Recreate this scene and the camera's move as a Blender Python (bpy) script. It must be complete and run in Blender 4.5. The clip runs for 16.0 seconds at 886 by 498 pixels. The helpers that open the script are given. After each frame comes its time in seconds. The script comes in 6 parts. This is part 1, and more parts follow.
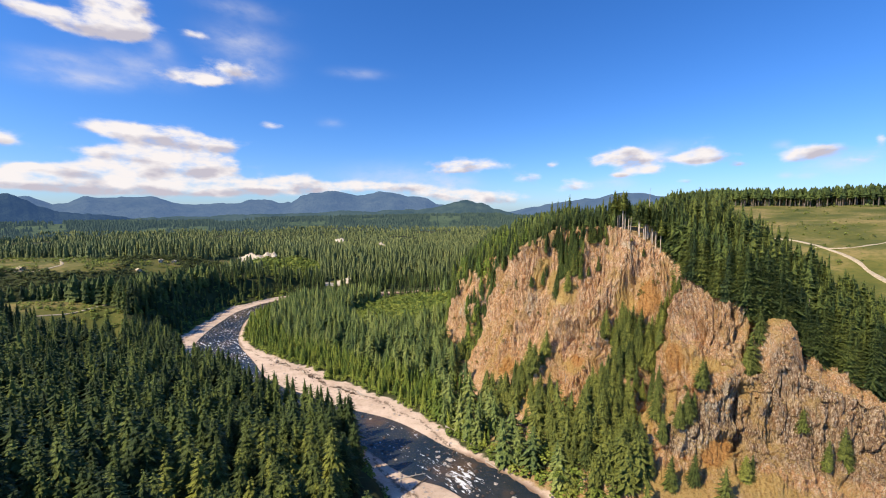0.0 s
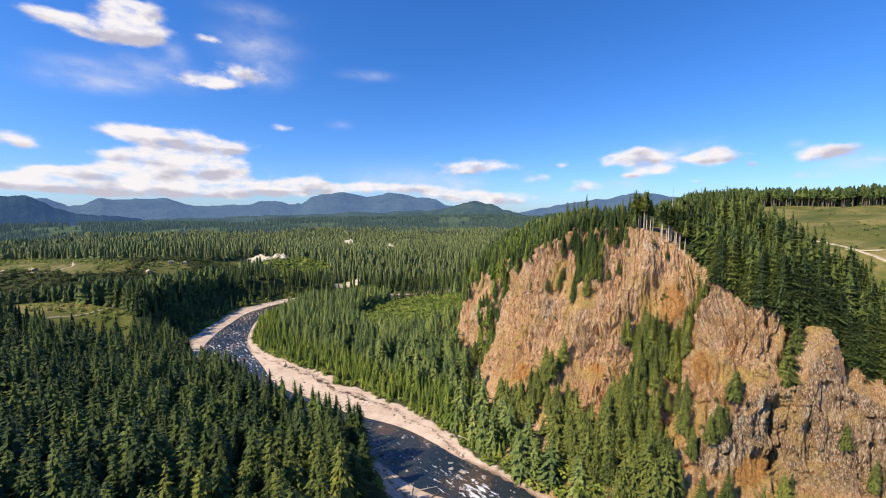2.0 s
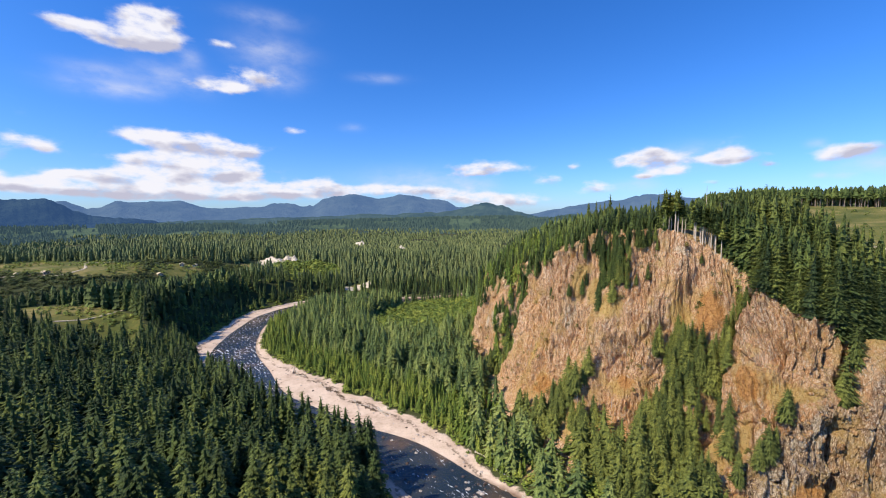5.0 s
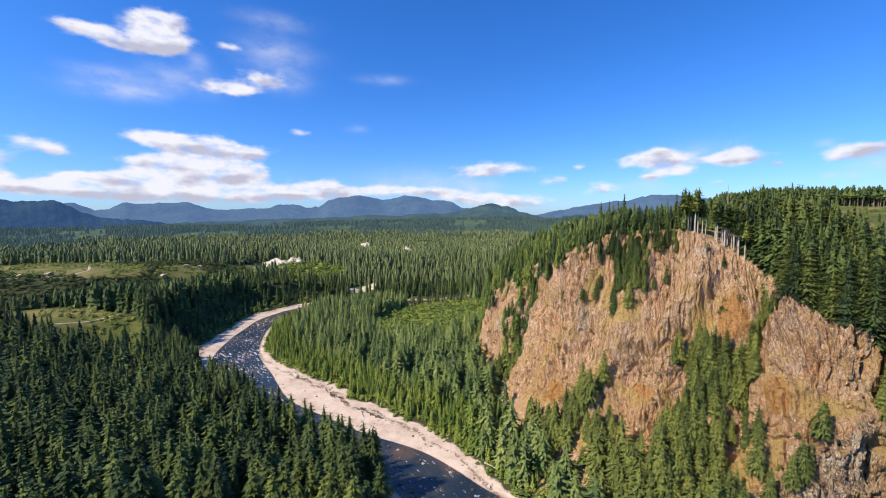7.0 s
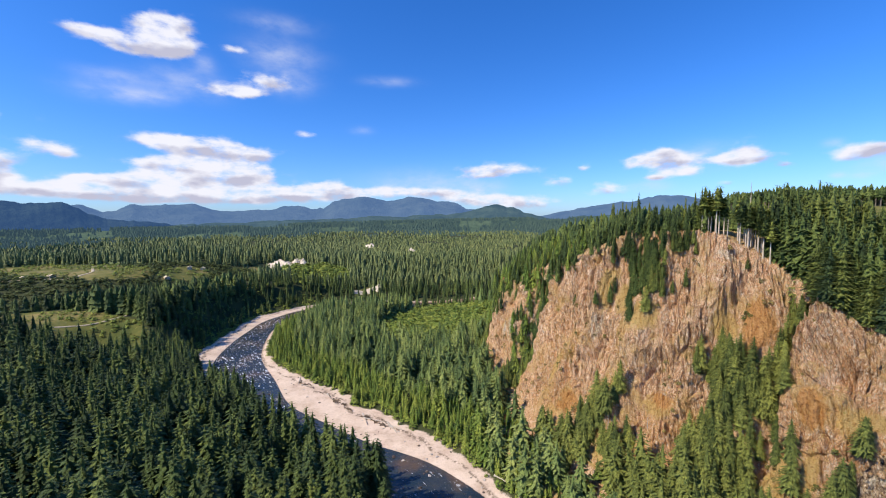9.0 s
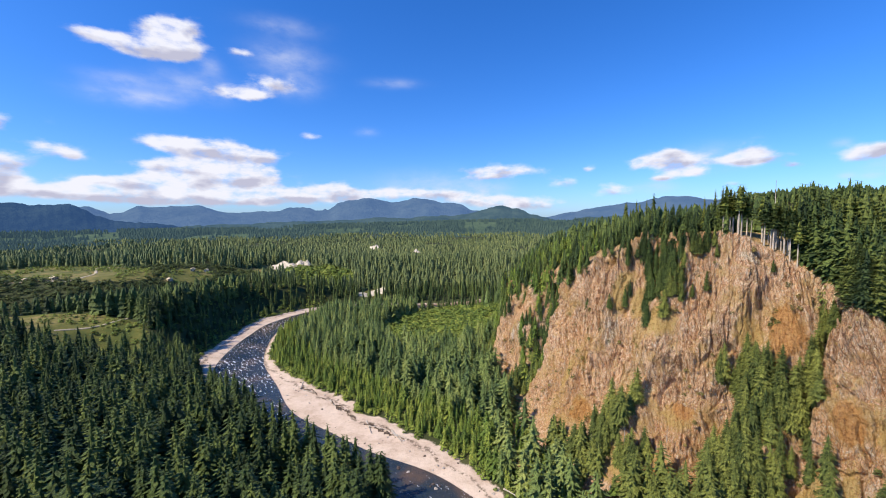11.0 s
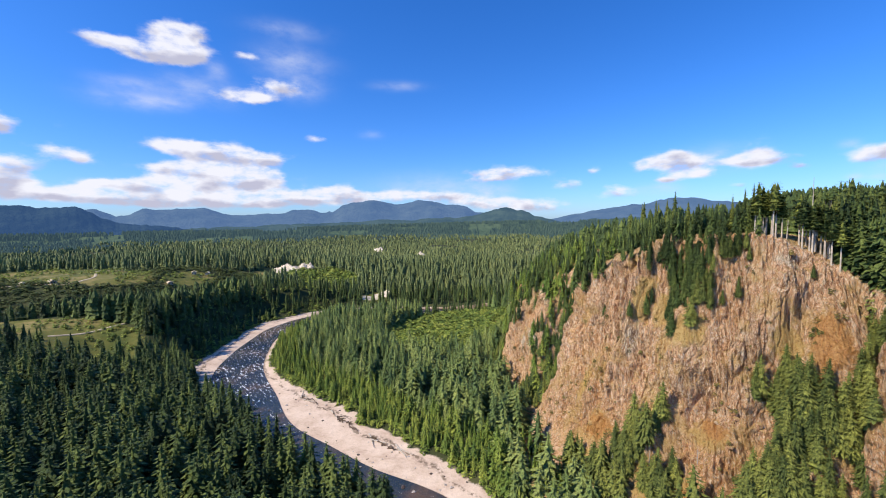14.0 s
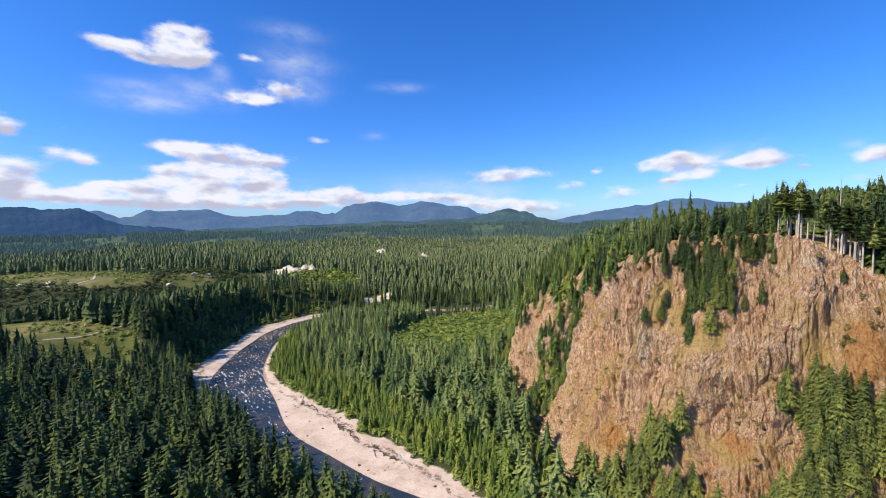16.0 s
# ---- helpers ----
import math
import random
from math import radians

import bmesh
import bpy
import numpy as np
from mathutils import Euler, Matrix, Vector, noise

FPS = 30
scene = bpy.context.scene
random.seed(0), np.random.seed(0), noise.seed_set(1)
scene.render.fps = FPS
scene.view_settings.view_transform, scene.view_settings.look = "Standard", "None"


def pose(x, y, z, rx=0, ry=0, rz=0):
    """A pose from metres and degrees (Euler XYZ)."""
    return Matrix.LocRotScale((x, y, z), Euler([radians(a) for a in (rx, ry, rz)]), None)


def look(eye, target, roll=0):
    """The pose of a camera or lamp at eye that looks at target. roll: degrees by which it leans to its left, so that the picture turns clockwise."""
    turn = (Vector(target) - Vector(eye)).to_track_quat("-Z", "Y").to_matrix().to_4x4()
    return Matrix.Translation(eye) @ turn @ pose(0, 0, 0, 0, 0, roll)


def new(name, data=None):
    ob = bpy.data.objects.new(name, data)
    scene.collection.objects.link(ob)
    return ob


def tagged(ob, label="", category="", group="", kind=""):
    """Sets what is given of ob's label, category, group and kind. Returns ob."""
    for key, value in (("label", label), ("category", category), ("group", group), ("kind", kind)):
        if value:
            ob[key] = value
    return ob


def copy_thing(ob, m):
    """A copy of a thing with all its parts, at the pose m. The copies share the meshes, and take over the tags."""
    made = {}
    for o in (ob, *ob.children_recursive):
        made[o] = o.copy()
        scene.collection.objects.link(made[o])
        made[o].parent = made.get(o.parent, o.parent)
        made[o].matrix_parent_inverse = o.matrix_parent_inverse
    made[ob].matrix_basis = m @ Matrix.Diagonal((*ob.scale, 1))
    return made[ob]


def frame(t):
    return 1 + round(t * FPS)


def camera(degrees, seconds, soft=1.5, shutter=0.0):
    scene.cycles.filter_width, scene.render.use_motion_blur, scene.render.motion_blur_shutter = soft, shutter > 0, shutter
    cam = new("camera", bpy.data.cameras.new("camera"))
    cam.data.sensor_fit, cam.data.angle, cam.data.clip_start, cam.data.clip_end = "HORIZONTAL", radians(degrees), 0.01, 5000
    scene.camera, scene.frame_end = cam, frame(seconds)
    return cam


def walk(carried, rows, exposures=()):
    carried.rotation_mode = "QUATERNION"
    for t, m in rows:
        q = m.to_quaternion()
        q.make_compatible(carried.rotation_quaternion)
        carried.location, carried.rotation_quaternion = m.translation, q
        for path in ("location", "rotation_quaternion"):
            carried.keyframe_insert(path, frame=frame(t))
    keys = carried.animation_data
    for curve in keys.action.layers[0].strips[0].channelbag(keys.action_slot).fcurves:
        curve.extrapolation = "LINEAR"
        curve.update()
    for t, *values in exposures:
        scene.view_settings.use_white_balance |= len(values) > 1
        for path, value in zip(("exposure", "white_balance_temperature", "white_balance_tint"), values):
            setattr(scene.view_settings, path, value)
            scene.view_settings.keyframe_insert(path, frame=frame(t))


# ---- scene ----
cam = camera(95.0, 16.0, 1.0)
METRES, EYE, TILT, LEAN, TURN = 66.0, 115.0, -5.0, 0.0, 0.0
ROWS = [
    (0.0, 0.0, 0.0, 0.0, 0.0, 0.0, -0.0),
    (0.5, -0.0069, 0.0308, 0.0012, 0.34, 0.05, -0.02),
    (1.0, -0.0145, 0.0618, 0.0031, 0.74, 0.08, -0.02),
    (1.5, -0.0222, 0.0924, 0.0049, 1.0, 0.12, -0.02),
    (2.0, -0.0289, 0.1227, 0.0067, 1.26, 0.16, -0.03),
    (2.5, -0.0368, 0.1556, 0.0086, 1.55, 0.2, -0.03),
    (3.0, -0.0435, 0.1859, 0.0109, 1.79, 0.25, -0.03),
    (3.5, -0.0499, 0.2165, 0.0136, 1.99, 0.27, -0.02),
    (4.0, -0.0563, 0.2474, 0.0164, 2.26, 0.31, -0.02),
    (6.5, -0.0898, 0.3969, 0.0258, 3.31, 0.51, -0.01),
    (7.0, -0.0967, 0.4269, 0.0277, 3.46, 0.54, -0.0),
    (7.5, -0.1025, 0.4575, 0.0299, 3.6, 0.56, 0.02),
    (8.0, -0.109, 0.4878, 0.0315, 3.74, 0.61, 0.03),
    (8.5, -0.1167, 0.5203, 0.033, 3.93, 0.66, 0.03),
    (9.0, -0.122, 0.5511, 0.0349, 4.11, 0.7, 0.04),
    (11.5, -0.1517, 0.7014, 0.0429, 4.89, 0.93, 0.05),
    (12.0, -0.1577, 0.7318, 0.0447, 4.99, 0.97, 0.06),
    (12.5, -0.1633, 0.7628, 0.047, 5.09, 1.01, 0.07),
    (13.0, -0.1705, 0.7925, 0.0484, 5.17, 1.06, 0.07),
    (13.5, -0.1768, 0.8225, 0.0498, 5.26, 1.12, 0.08),
    (14.0, -0.1834, 0.8554, 0.0518, 5.36, 1.18, 0.09),
    (14.5, -0.1896, 0.8855, 0.0533, 5.47, 1.23, 0.09),
    (15.0, -0.1958, 0.9157, 0.0547, 5.56, 1.27, 0.09),
    (15.5, -0.2014, 0.9461, 0.0563, 5.65, 1.3, 0.11),
    (16.0, -0.2079, 0.9761, 0.0583, 5.72, 1.35, 0.11),
]
EXPOSURES = [(0.0, 0.19, 7800, 10), (3.0, 0.19, 7350, 10), (7.0, 0.19, 6950, 10), (16.0, 0.19, 6850, 10)]
walk(cam, [(t, pose(0, 0, EYE, TILT, LEAN, TURN) @ pose(METRES * x, METRES * y, METRES * z, 90 + pitch, roll, yaw)) for t, x, y, z, yaw, pitch, roll in ROWS], EXPOSURES)

# ---- world, sun ----
SUN_AZ, SUN_EL = -121.0, 45.0  # degrees from +y towards +x, and above the horizon
world = bpy.data.worlds.new("world")
scene.world = world
world.use_nodes = True


def node(tree, kind, at=None, **sets):
    n = tree.nodes.new(kind)
    if "operation" in sets:
        n.operation = sets["operation"]
    if "feature" in sets:
        n.feature = sets["feature"]
    if "attribute_name" in sets:
        n.attribute_name = sets["attribute_name"]
    for k, v in (at or {}).items():
        n.inputs[k].default_value = v
    return n


def math_node(tree, op, a, b=None, c=None, clamp=False):
    n = tree.nodes.new("ShaderNodeMath")
    n.operation, n.use_clamp = op, clamp
    for i, v in enumerate((a, b, c)):
        if v is None:
            continue
        if isinstance(v, (int, float)):
            n.inputs[i].default_value = v
        else:
            tree.links.new(v, n.inputs[i])
    return n.outputs[0]


def ramp(tree, fac, stops, mode="LINEAR"):
    n = tree.nodes.new("ShaderNodeValToRGB")
    n.color_ramp.interpolation = mode
    els = n.color_ramp.elements
    while len(els) < len(stops):
        els.new(0.5)
    for e, (p, c) in zip(els, stops):
        e.position = p
        e.color = (*c, 1) if len(c) == 3 else c
    tree.links.new(fac, n.inputs[0])
    return n.outputs[0]


def mix_rgb(tree, fac, a, b, blend="MIX"):
    n = tree.nodes.new("ShaderNodeMix")
    n.data_type, n.blend_type = "RGBA", blend
    for sock, v in ((n.inputs[0], fac), (n.inputs[6], a), (n.inputs[7], b)):
        if isinstance(v, (int, float)):
            sock.default_value = v
        elif isinstance(v, tuple):
            sock.default_value = (*v, 1)
        else:
            tree.links.new(v, sock)
    return n.outputs[2]


def build_world():
    t = world.node_tree
    t.nodes.clear()
    out = t.nodes.new("ShaderNodeOutputWorld")
    bg = t.nodes.new("ShaderNodeBackground")
    sky = t.nodes.new("ShaderNodeTexSky")
    sky.sky_type, sky.sun_disc = "NISHITA", False
    sky.sun_elevation, sky.sun_rotation = radians(SUN_EL), radians(SUN_AZ)
    sky.altitude, sky.air_density, sky.dust_density, sky.ozone_density = 300, 1.0, 0.7, 3.0
    hsv = node(t, "ShaderNodeHueSaturation", {"Saturation": 1.12, "Value": 1.0})
    t.links.new(mix_rgb(t, 1.0, sky.outputs[0], (0.80, 1.10, 1.76), "MULTIPLY"), hsv.inputs["Color"])
    # clouds: puffs on a flat layer overhead, met by the way that one looks
    tc = t.nodes.new("ShaderNodeTexCoord")
    sep = t.nodes.new("ShaderNodeSeparateXYZ")
    t.links.new(tc.outputs["Generated"], sep.inputs[0])
    az = math_node(t, "MULTIPLY", math_node(t, "ARCTAN2", sep.outputs[0], sep.outputs[1]), 57.2958)
    el = math_node(t, "MULTIPLY", math_node(t, "ARCSINE", sep.outputs[2]), 57.2958)
    co = t.nodes.new("ShaderNodeCombineXYZ")
    t.links.new(az, co.inputs[0])
    t.links.new(math_node(t, "MULTIPLY", el, 2.0), co.inputs[1])
    n1 = node(t, "ShaderNodeTexNoise", {"Scale": 0.36, "Detail": 7.0, "Roughness": 0.56})
    t.links.new(co.outputs[0], n1.inputs["Vector"])
    n2 = node(t, "ShaderNodeTexNoise", {"Scale": 0.22, "Detail": 4.0, "Roughness": 0.5})
    t.links.new(co.outputs[0], n2.inputs["Vector"])
    total, lean = None, None
    # azimuth, elevation, half width, half height, weight
    def puff(a, e, w, h, k):
        dx = math_node(t, "DIVIDE", math_node(t, "SUBTRACT", az, a), w * 1.2)
        dy = math_node(t, "DIVIDE", math_node(t, "SUBTRACT", el, e), h * 1.3)
        r2 = math_node(t, "ADD", math_node(t, "MULTIPLY", dx, dx), math_node(t, "MULTIPLY", dy, dy))
        return math_node(t, "MULTIPLY", math_node(t, "EXPONENT", math_node(t, "MULTIPLY", r2, -1.0)), k), dy

    thin = None
    for row in VEILS:
        g, _ = puff(*row)
        thin = g if thin is None else math_node(t, "ADD", thin, g)
    for row in CLOUDS:
        g, dy = puff(*row)
        side = math_node(t, "MULTIPLY", g, dy)
        total = g if total is None else math_node(t, "ADD", total, g)
        lean = side if lean is None else math_node(t, "ADD", lean, side)
    total = math_node(t, "MINIMUM", total, 1.0)
    shape = math_node(t, "ADD", total, math_node(t, "MULTIPLY", math_node(t, "SUBTRACT", n1.outputs[0], 0.5), 2.1))
    mask = ramp(t, math_node(t, "MULTIPLY", math_node(t, "SUBTRACT", shape, 0.26), 1.1), [(0.0, (0, 0, 0)), (0.95, (1, 1, 1))], "EASE")
    mask = math_node(t, "MULTIPLY", mask, math_node(t, "MULTIPLY", total, 1.35, clamp=True), clamp=True)
    # white tops, lilac-grey undersides
    heap = math_node(t, "ADD", math_node(t, "MULTIPLY", lean, 0.42), math_node(t, "MULTIPLY", math_node(t, "SUBTRACT", n2.outputs[0], 0.5), 1.6))
    tone = ramp(t, math_node(t, "ADD", heap, 0.5), [(0.24, (0.60, 0.60, 0.69)), (0.52, (1.0, 1.0, 1.0))])
    cloud = mix_rgb(t, 1.0, tone, (7.3, 7.6, 8.8), "MULTIPLY")
    torn = ramp(t, n1.outputs[0], [(0.32, (0.35, 0.35, 0.35)), (0.62, (1, 1, 1))])
    haze = mix_rgb(t, math_node(t, "MULTIPLY", math_node(t, "MULTIPLY", thin, 0.85), torn, clamp=True), hsv.outputs[0], (6.0, 6.6, 8.4))
    col = mix_rgb(t, mask, haze, cloud)
    t.links.new(col, bg.inputs[0])
    bg.inputs[1].default_value = SKY
    t.links.new(bg.outputs[0], out.inputs[0])


SKY = 0.106
# torn white clouds overhead
HIGH_CLOUDS = [
    (-45.0, 19.1, 1.3, 0.57, 0.9), (-42.7, 18.9, 1.5, 0.69, 1), (-40.6, 18.5, 1.6, 0.72, 1.05), (-38.2, 19.4, 2.0, 1.25, 1.1), (-36.3, 19.2, 2.0, 0.86, 1.1), (-38.1, 21.3, 1.9, 0.76, 1), (-36.0, 21.4, 1.3, 0.78, 0.75),
    (-30.4, 20.0, 1.6, 0.45, 0.8),
]
# bright streaks below them
STREAKS = [
    (-31.8, 15.4, 2.7, 0.66, 0.82), (-28.9, 15.4, 1.7, 0.49, 0.85), (-26.4, 17.0, 2.9, 0.8, 0.98), (-22.5, 11.1, 1.5, 0.48, 0.72),
]
# the heaped bank over the far ridge
CLOUD_BANK = [
    (-46.7, 7.0, 1.0, 0.58, 0.95), (-38.8, 9.1, 2.0, 0.59, 1.05), (-35.8, 8.7, 2.7, 0.92, 1.15), (-32.1, 8.5, 3.5, 0.96, 1.15), (-28.5, 8.1, 2.2, 0.6, 0.95), (-39.5, 6.5, 2.0, 0.59, 0.85), (-35.5, 6.5, 3.3, 0.81, 1.05),
    (-33.4, 5.8, 4.0, 0.84, 1.1), (-28.1, 6.0, 2.0, 0.75, 1.0), (-45.2, 4.5, 1.1, 0.33, 0.95), (-42.3, 4.5, 2.7, 0.58, 1.05), (-37.6, 4.3, 4.1, 0.93, 1.15), (-31.7, 4.9, 3.6, 0.73, 1.05),
]
# its long flat foot
BANK_FOOT = [
    (-46.8, 3.6, 1.8, 0.7, 1.05), (-43.2, 3.0, 3.1, 0.63, 1.05), (-39.4, 2.9, 3.4, 0.67, 1.05), (-34.1, 2.8, 4.5, 0.72, 1.1), (-28.3, 3.0, 3.8, 0.69, 1.05), (-23.7, 3.5, 3.5, 0.79, 1.05), (-19.6, 4.5, 2.5, 0.66, 1.0),
    (-17.5, 3.2, 4.5, 0.67, 0.95), (-11.6, 3.9, 3.9, 0.53, 0.85), (-5.4, 3.7, 4.1, 0.54, 0.8), (-0.3, 2.7, 4.9, 0.71, 0.9), (6.4, 2.1, 4.8, 0.86, 0.95),
]
# low puffs ahead
MIDDLE_CLOUDS = [
    (3.3, 6.7, 4.7, 0.69, 1.05), (0.9, 5.8, 2.4, 0.31, 0.7), (11.8, 4.9, 1.7, 0.61, 0.8), (14.7, 6.5, 0.8, 0.37, 0.8), (17.7, 3.8, 2.1, 0.89, 0.75), (20.7, 7.0, 0.9, 0.57, 1.0), (24.4, 6.8, 3.1, 0.76, 1.15),
    (23.8, 7.8, 1.4, 0.62, 1.05), (26.2, 5.4, 2.3, 0.48, 0.9), (23.2, 4.9, 1.1, 0.28, 0.85),
]
# puffs over the bluff
SIDE_CLOUDS = [
    (32.2, 7.1, 1.7, 0.84, 1.05), (31.7, 6.5, 2.9, 0.52, 1.05), (35.5, 5.6, 0.9, 0.31, 0.85), (30.6, 3.8, 1.0, 0.33, 0.72), (42.0, 6.5, 2.0, 0.57, 1.05), (40.7, 5.7, 1.2, 0.41, 0.75), (45.3, 5.2, 1.2, 0.38, 0.7),
    (46.6, 7.1, 0.4, 0.52, 0.85), (50.5, 5.3, 2.2, 0.68, 0.9), (62.0, 6.5, 8.0, 2.0, 0.8),
]
# heaps at the side of the valley
WEST_CLOUDS = [
    (-52.1, 9.6, 1.0, 0.93, 0.95), (-51.8, 5.7, 1.5, 0.91, 1.05), (-52.0, 4.2, 2.0, 0.75, 1.0), (-48.5, 7.5, 1.3, 0.62, 0.85), (-49.9, 3.1, 3.3, 0.62, 1.0), (-54.8, 4.8, 2.0, 1.27, 0.9), (-68.0, 9.0, 10.0, 3.0, 0.9),
]
# thin veils, and how dense they are
VEILS = [
    (-25.1, 19.9, 3.2, 1.19, 0.55), (-33.8, 18.0, 0.9, 0.68, 0.5), (-25.5, 23.3, 3.1, 0.67, 0.35), (-42.5, 15.2, 2.1, 0.47, 0.42), (-42.2, 13.6, 2.8, 0.69, 0.5), (-39.0, 13.7, 1.7, 0.45, 0.48), (-36.0, 15.6, 3.3, 1.13, 0.46),
    (-24.2, 17.0, 2.2, 0.94, 0.55), (-15.1, 11.8, 1.0, 0.35, 0.4), (-11.3, 18.0, 2.4, 0.4, 0.36), (-6.9, 4.9, 5.4, 1.23, 0.48), (0.9, 4.2, 2.7, 0.85, 0.55), (22.5, 3.8, 2.1, 0.5, 0.5), (28.1, 7.0, 3.3, 1.01, 0.48),
    (39.3, 7.3, 0.6, 0.29, 0.5), (44.2, 4.9, 2.6, 0.83, 0.5), (39.8, 4.1, 0.5, 0.24, 0.5), (41.7, 3.9, 0.7, 0.23, 0.45),
]
CLOUDS = HIGH_CLOUDS + STREAKS + CLOUD_BANK + BANK_FOOT + WEST_CLOUDS + MIDDLE_CLOUDS + SIDE_CLOUDS
build_world()
sun = new("sun", bpy.data.lights.new("sun", "SUN"))
sun.data.energy, sun.data.angle, sun.data.color = 5.0, radians(0.53), (1.0, 0.92, 0.78)
SUN_WAY = Vector((math.sin(radians(SUN_AZ)) * math.cos(radians(SUN_EL)), math.cos(radians(SUN_AZ)) * math.cos(radians(SUN_EL)), math.sin(radians(SUN_EL))))
sun.matrix_world = look(SUN_WAY * 900 + Vector((0, 200, 0)), (0, 200, 0))


# ---- materials ----
def material(name, rough=0.9, spec=0.2):
    m = bpy.data.materials.new(name)
    m.use_nodes = True
    b = m.node_tree.nodes["Principled BSDF"]
    b.inputs["Roughness"].default_value = rough
    b.inputs["Specular IOR Level"].default_value = spec
    return m, m.node_tree, b


def place(t, scale=(1, 1, 1)):
    g = t.nodes.new("ShaderNodeNewGeometry")
    mp = t.nodes.new("ShaderNodeVectorMath")
    mp.operation = "MULTIPLY"
    mp.inputs[1].default_value = scale
    t.links.new(g.outputs["Position"], mp.inputs[0])
    return g, mp.outputs[0]


def noise_of(t, vec, scale, detail=4.0, rough=0.55):
    n = node(t, "ShaderNodeTexNoise", {"Scale": scale, "Detail": detail, "Roughness": rough})
    t.links.new(vec, n.inputs["Vector"])
    return n.outputs[0]


def bump(t, bsdf, height, strength=0.5, distance=0.2):
    n = node(t, "ShaderNodeBump", {"Strength": strength, "Distance": distance})
    t.links.new(height, n.inputs["Height"])
    t.links.new(n.outputs[0], bsdf.inputs["Normal"])


def foliage(name, dark, mid, light, single=False, patch=0.05, clumps=1.3):
    """Needles: a tone for each tree, less so for each bough, with patches of hue from stand to stand."""
    m, t, b = material(name, 0.7, 0.2)
    g, pos = place(t)
    big = noise_of(t, pos, patch, 2.0)
    if single:
        own = t.nodes.new("ShaderNodeObjectInfo").outputs["Random"]
    else:
        own = node(t, "ShaderNodeAttribute", attribute_name="tone").outputs["Fac"]
    f = math_node(t, "ADD", math_node(t, "MULTIPLY", own, 0.50), math_node(t, "MULTIPLY", big, 0.40))
    f = math_node(t, "ADD", f, math_node(t, "MULTIPLY", g.outputs["Random Per Island"], 0.18))
    c = ramp(t, f, [(0.25, dark), (0.52, mid), (0.82, light)])
    # clumps: colour darker in the noise's hollows, lighter on its crests
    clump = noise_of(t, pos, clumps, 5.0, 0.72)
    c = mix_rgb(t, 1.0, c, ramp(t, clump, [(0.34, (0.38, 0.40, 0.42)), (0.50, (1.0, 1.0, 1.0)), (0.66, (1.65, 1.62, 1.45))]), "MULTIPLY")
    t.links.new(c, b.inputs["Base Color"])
    bump(t, b, clump, 0.8, 0.6)
    return m


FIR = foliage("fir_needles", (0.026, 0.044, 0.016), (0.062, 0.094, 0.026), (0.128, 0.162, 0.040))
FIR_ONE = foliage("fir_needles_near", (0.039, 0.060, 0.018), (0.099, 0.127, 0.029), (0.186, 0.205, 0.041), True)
# FIR_ONE toned down: the shoulder's dimness is put into the needle colour
SHADED_HEMLOCK = foliage("shaded_hemlock_needles", (0.029, 0.050, 0.020), (0.074, 0.104, 0.028), (0.148, 0.171, 0.039), True)
# FIR_ONE lightened to olive: sunlight on the bluff put into the needle colour
SUNLIT_FIR = foliage("sunlit_fir_needles", (0.054, 0.076, 0.021), (0.128, 0.150, 0.035), (0.220, 0.232, 0.052), True)
# the flat's yellower green, with its brighter light also put into the colour
LIT_FLAT_FIR = foliage("lit_flat_fir_needles", (0.078, 0.121, 0.043), (0.143, 0.193, 0.056), (0.241, 0.278, 0.081))
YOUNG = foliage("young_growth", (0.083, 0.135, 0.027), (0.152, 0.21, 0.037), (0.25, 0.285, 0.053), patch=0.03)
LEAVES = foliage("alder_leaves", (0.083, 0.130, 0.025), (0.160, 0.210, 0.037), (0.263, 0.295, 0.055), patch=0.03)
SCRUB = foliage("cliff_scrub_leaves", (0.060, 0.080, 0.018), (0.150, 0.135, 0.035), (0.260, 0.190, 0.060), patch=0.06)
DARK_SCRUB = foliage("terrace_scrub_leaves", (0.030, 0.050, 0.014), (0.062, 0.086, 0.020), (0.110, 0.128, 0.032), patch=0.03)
# pale, close tones: the distance haze of both woods is painted into the needles
HAZED_FAR_WOODS = foliage("hazed_distant_needles", (0.073, 0.095, 0.04), (0.135, 0.163, 0.057), (0.213, 0.231, 0.077), patch=0.008)
HAZED_WOODS = foliage("hazed_far_needles", (0.078, 0.104, 0.042), (0.130, 0.162, 0.056), (0.185, 0.208, 0.072), patch=0.016)


def bark_material():
    m, t, b = material("bark")
    _, pos = place(t, (1, 1, 0.2))
    t.links.new(ramp(t, noise_of(t, pos, 3.0), [(0.3, (0.10, 0.075, 0.055)), (0.7, (0.30, 0.25, 0.20))]), b.inputs["Base Color"])
    return m


BARK = bark_material()


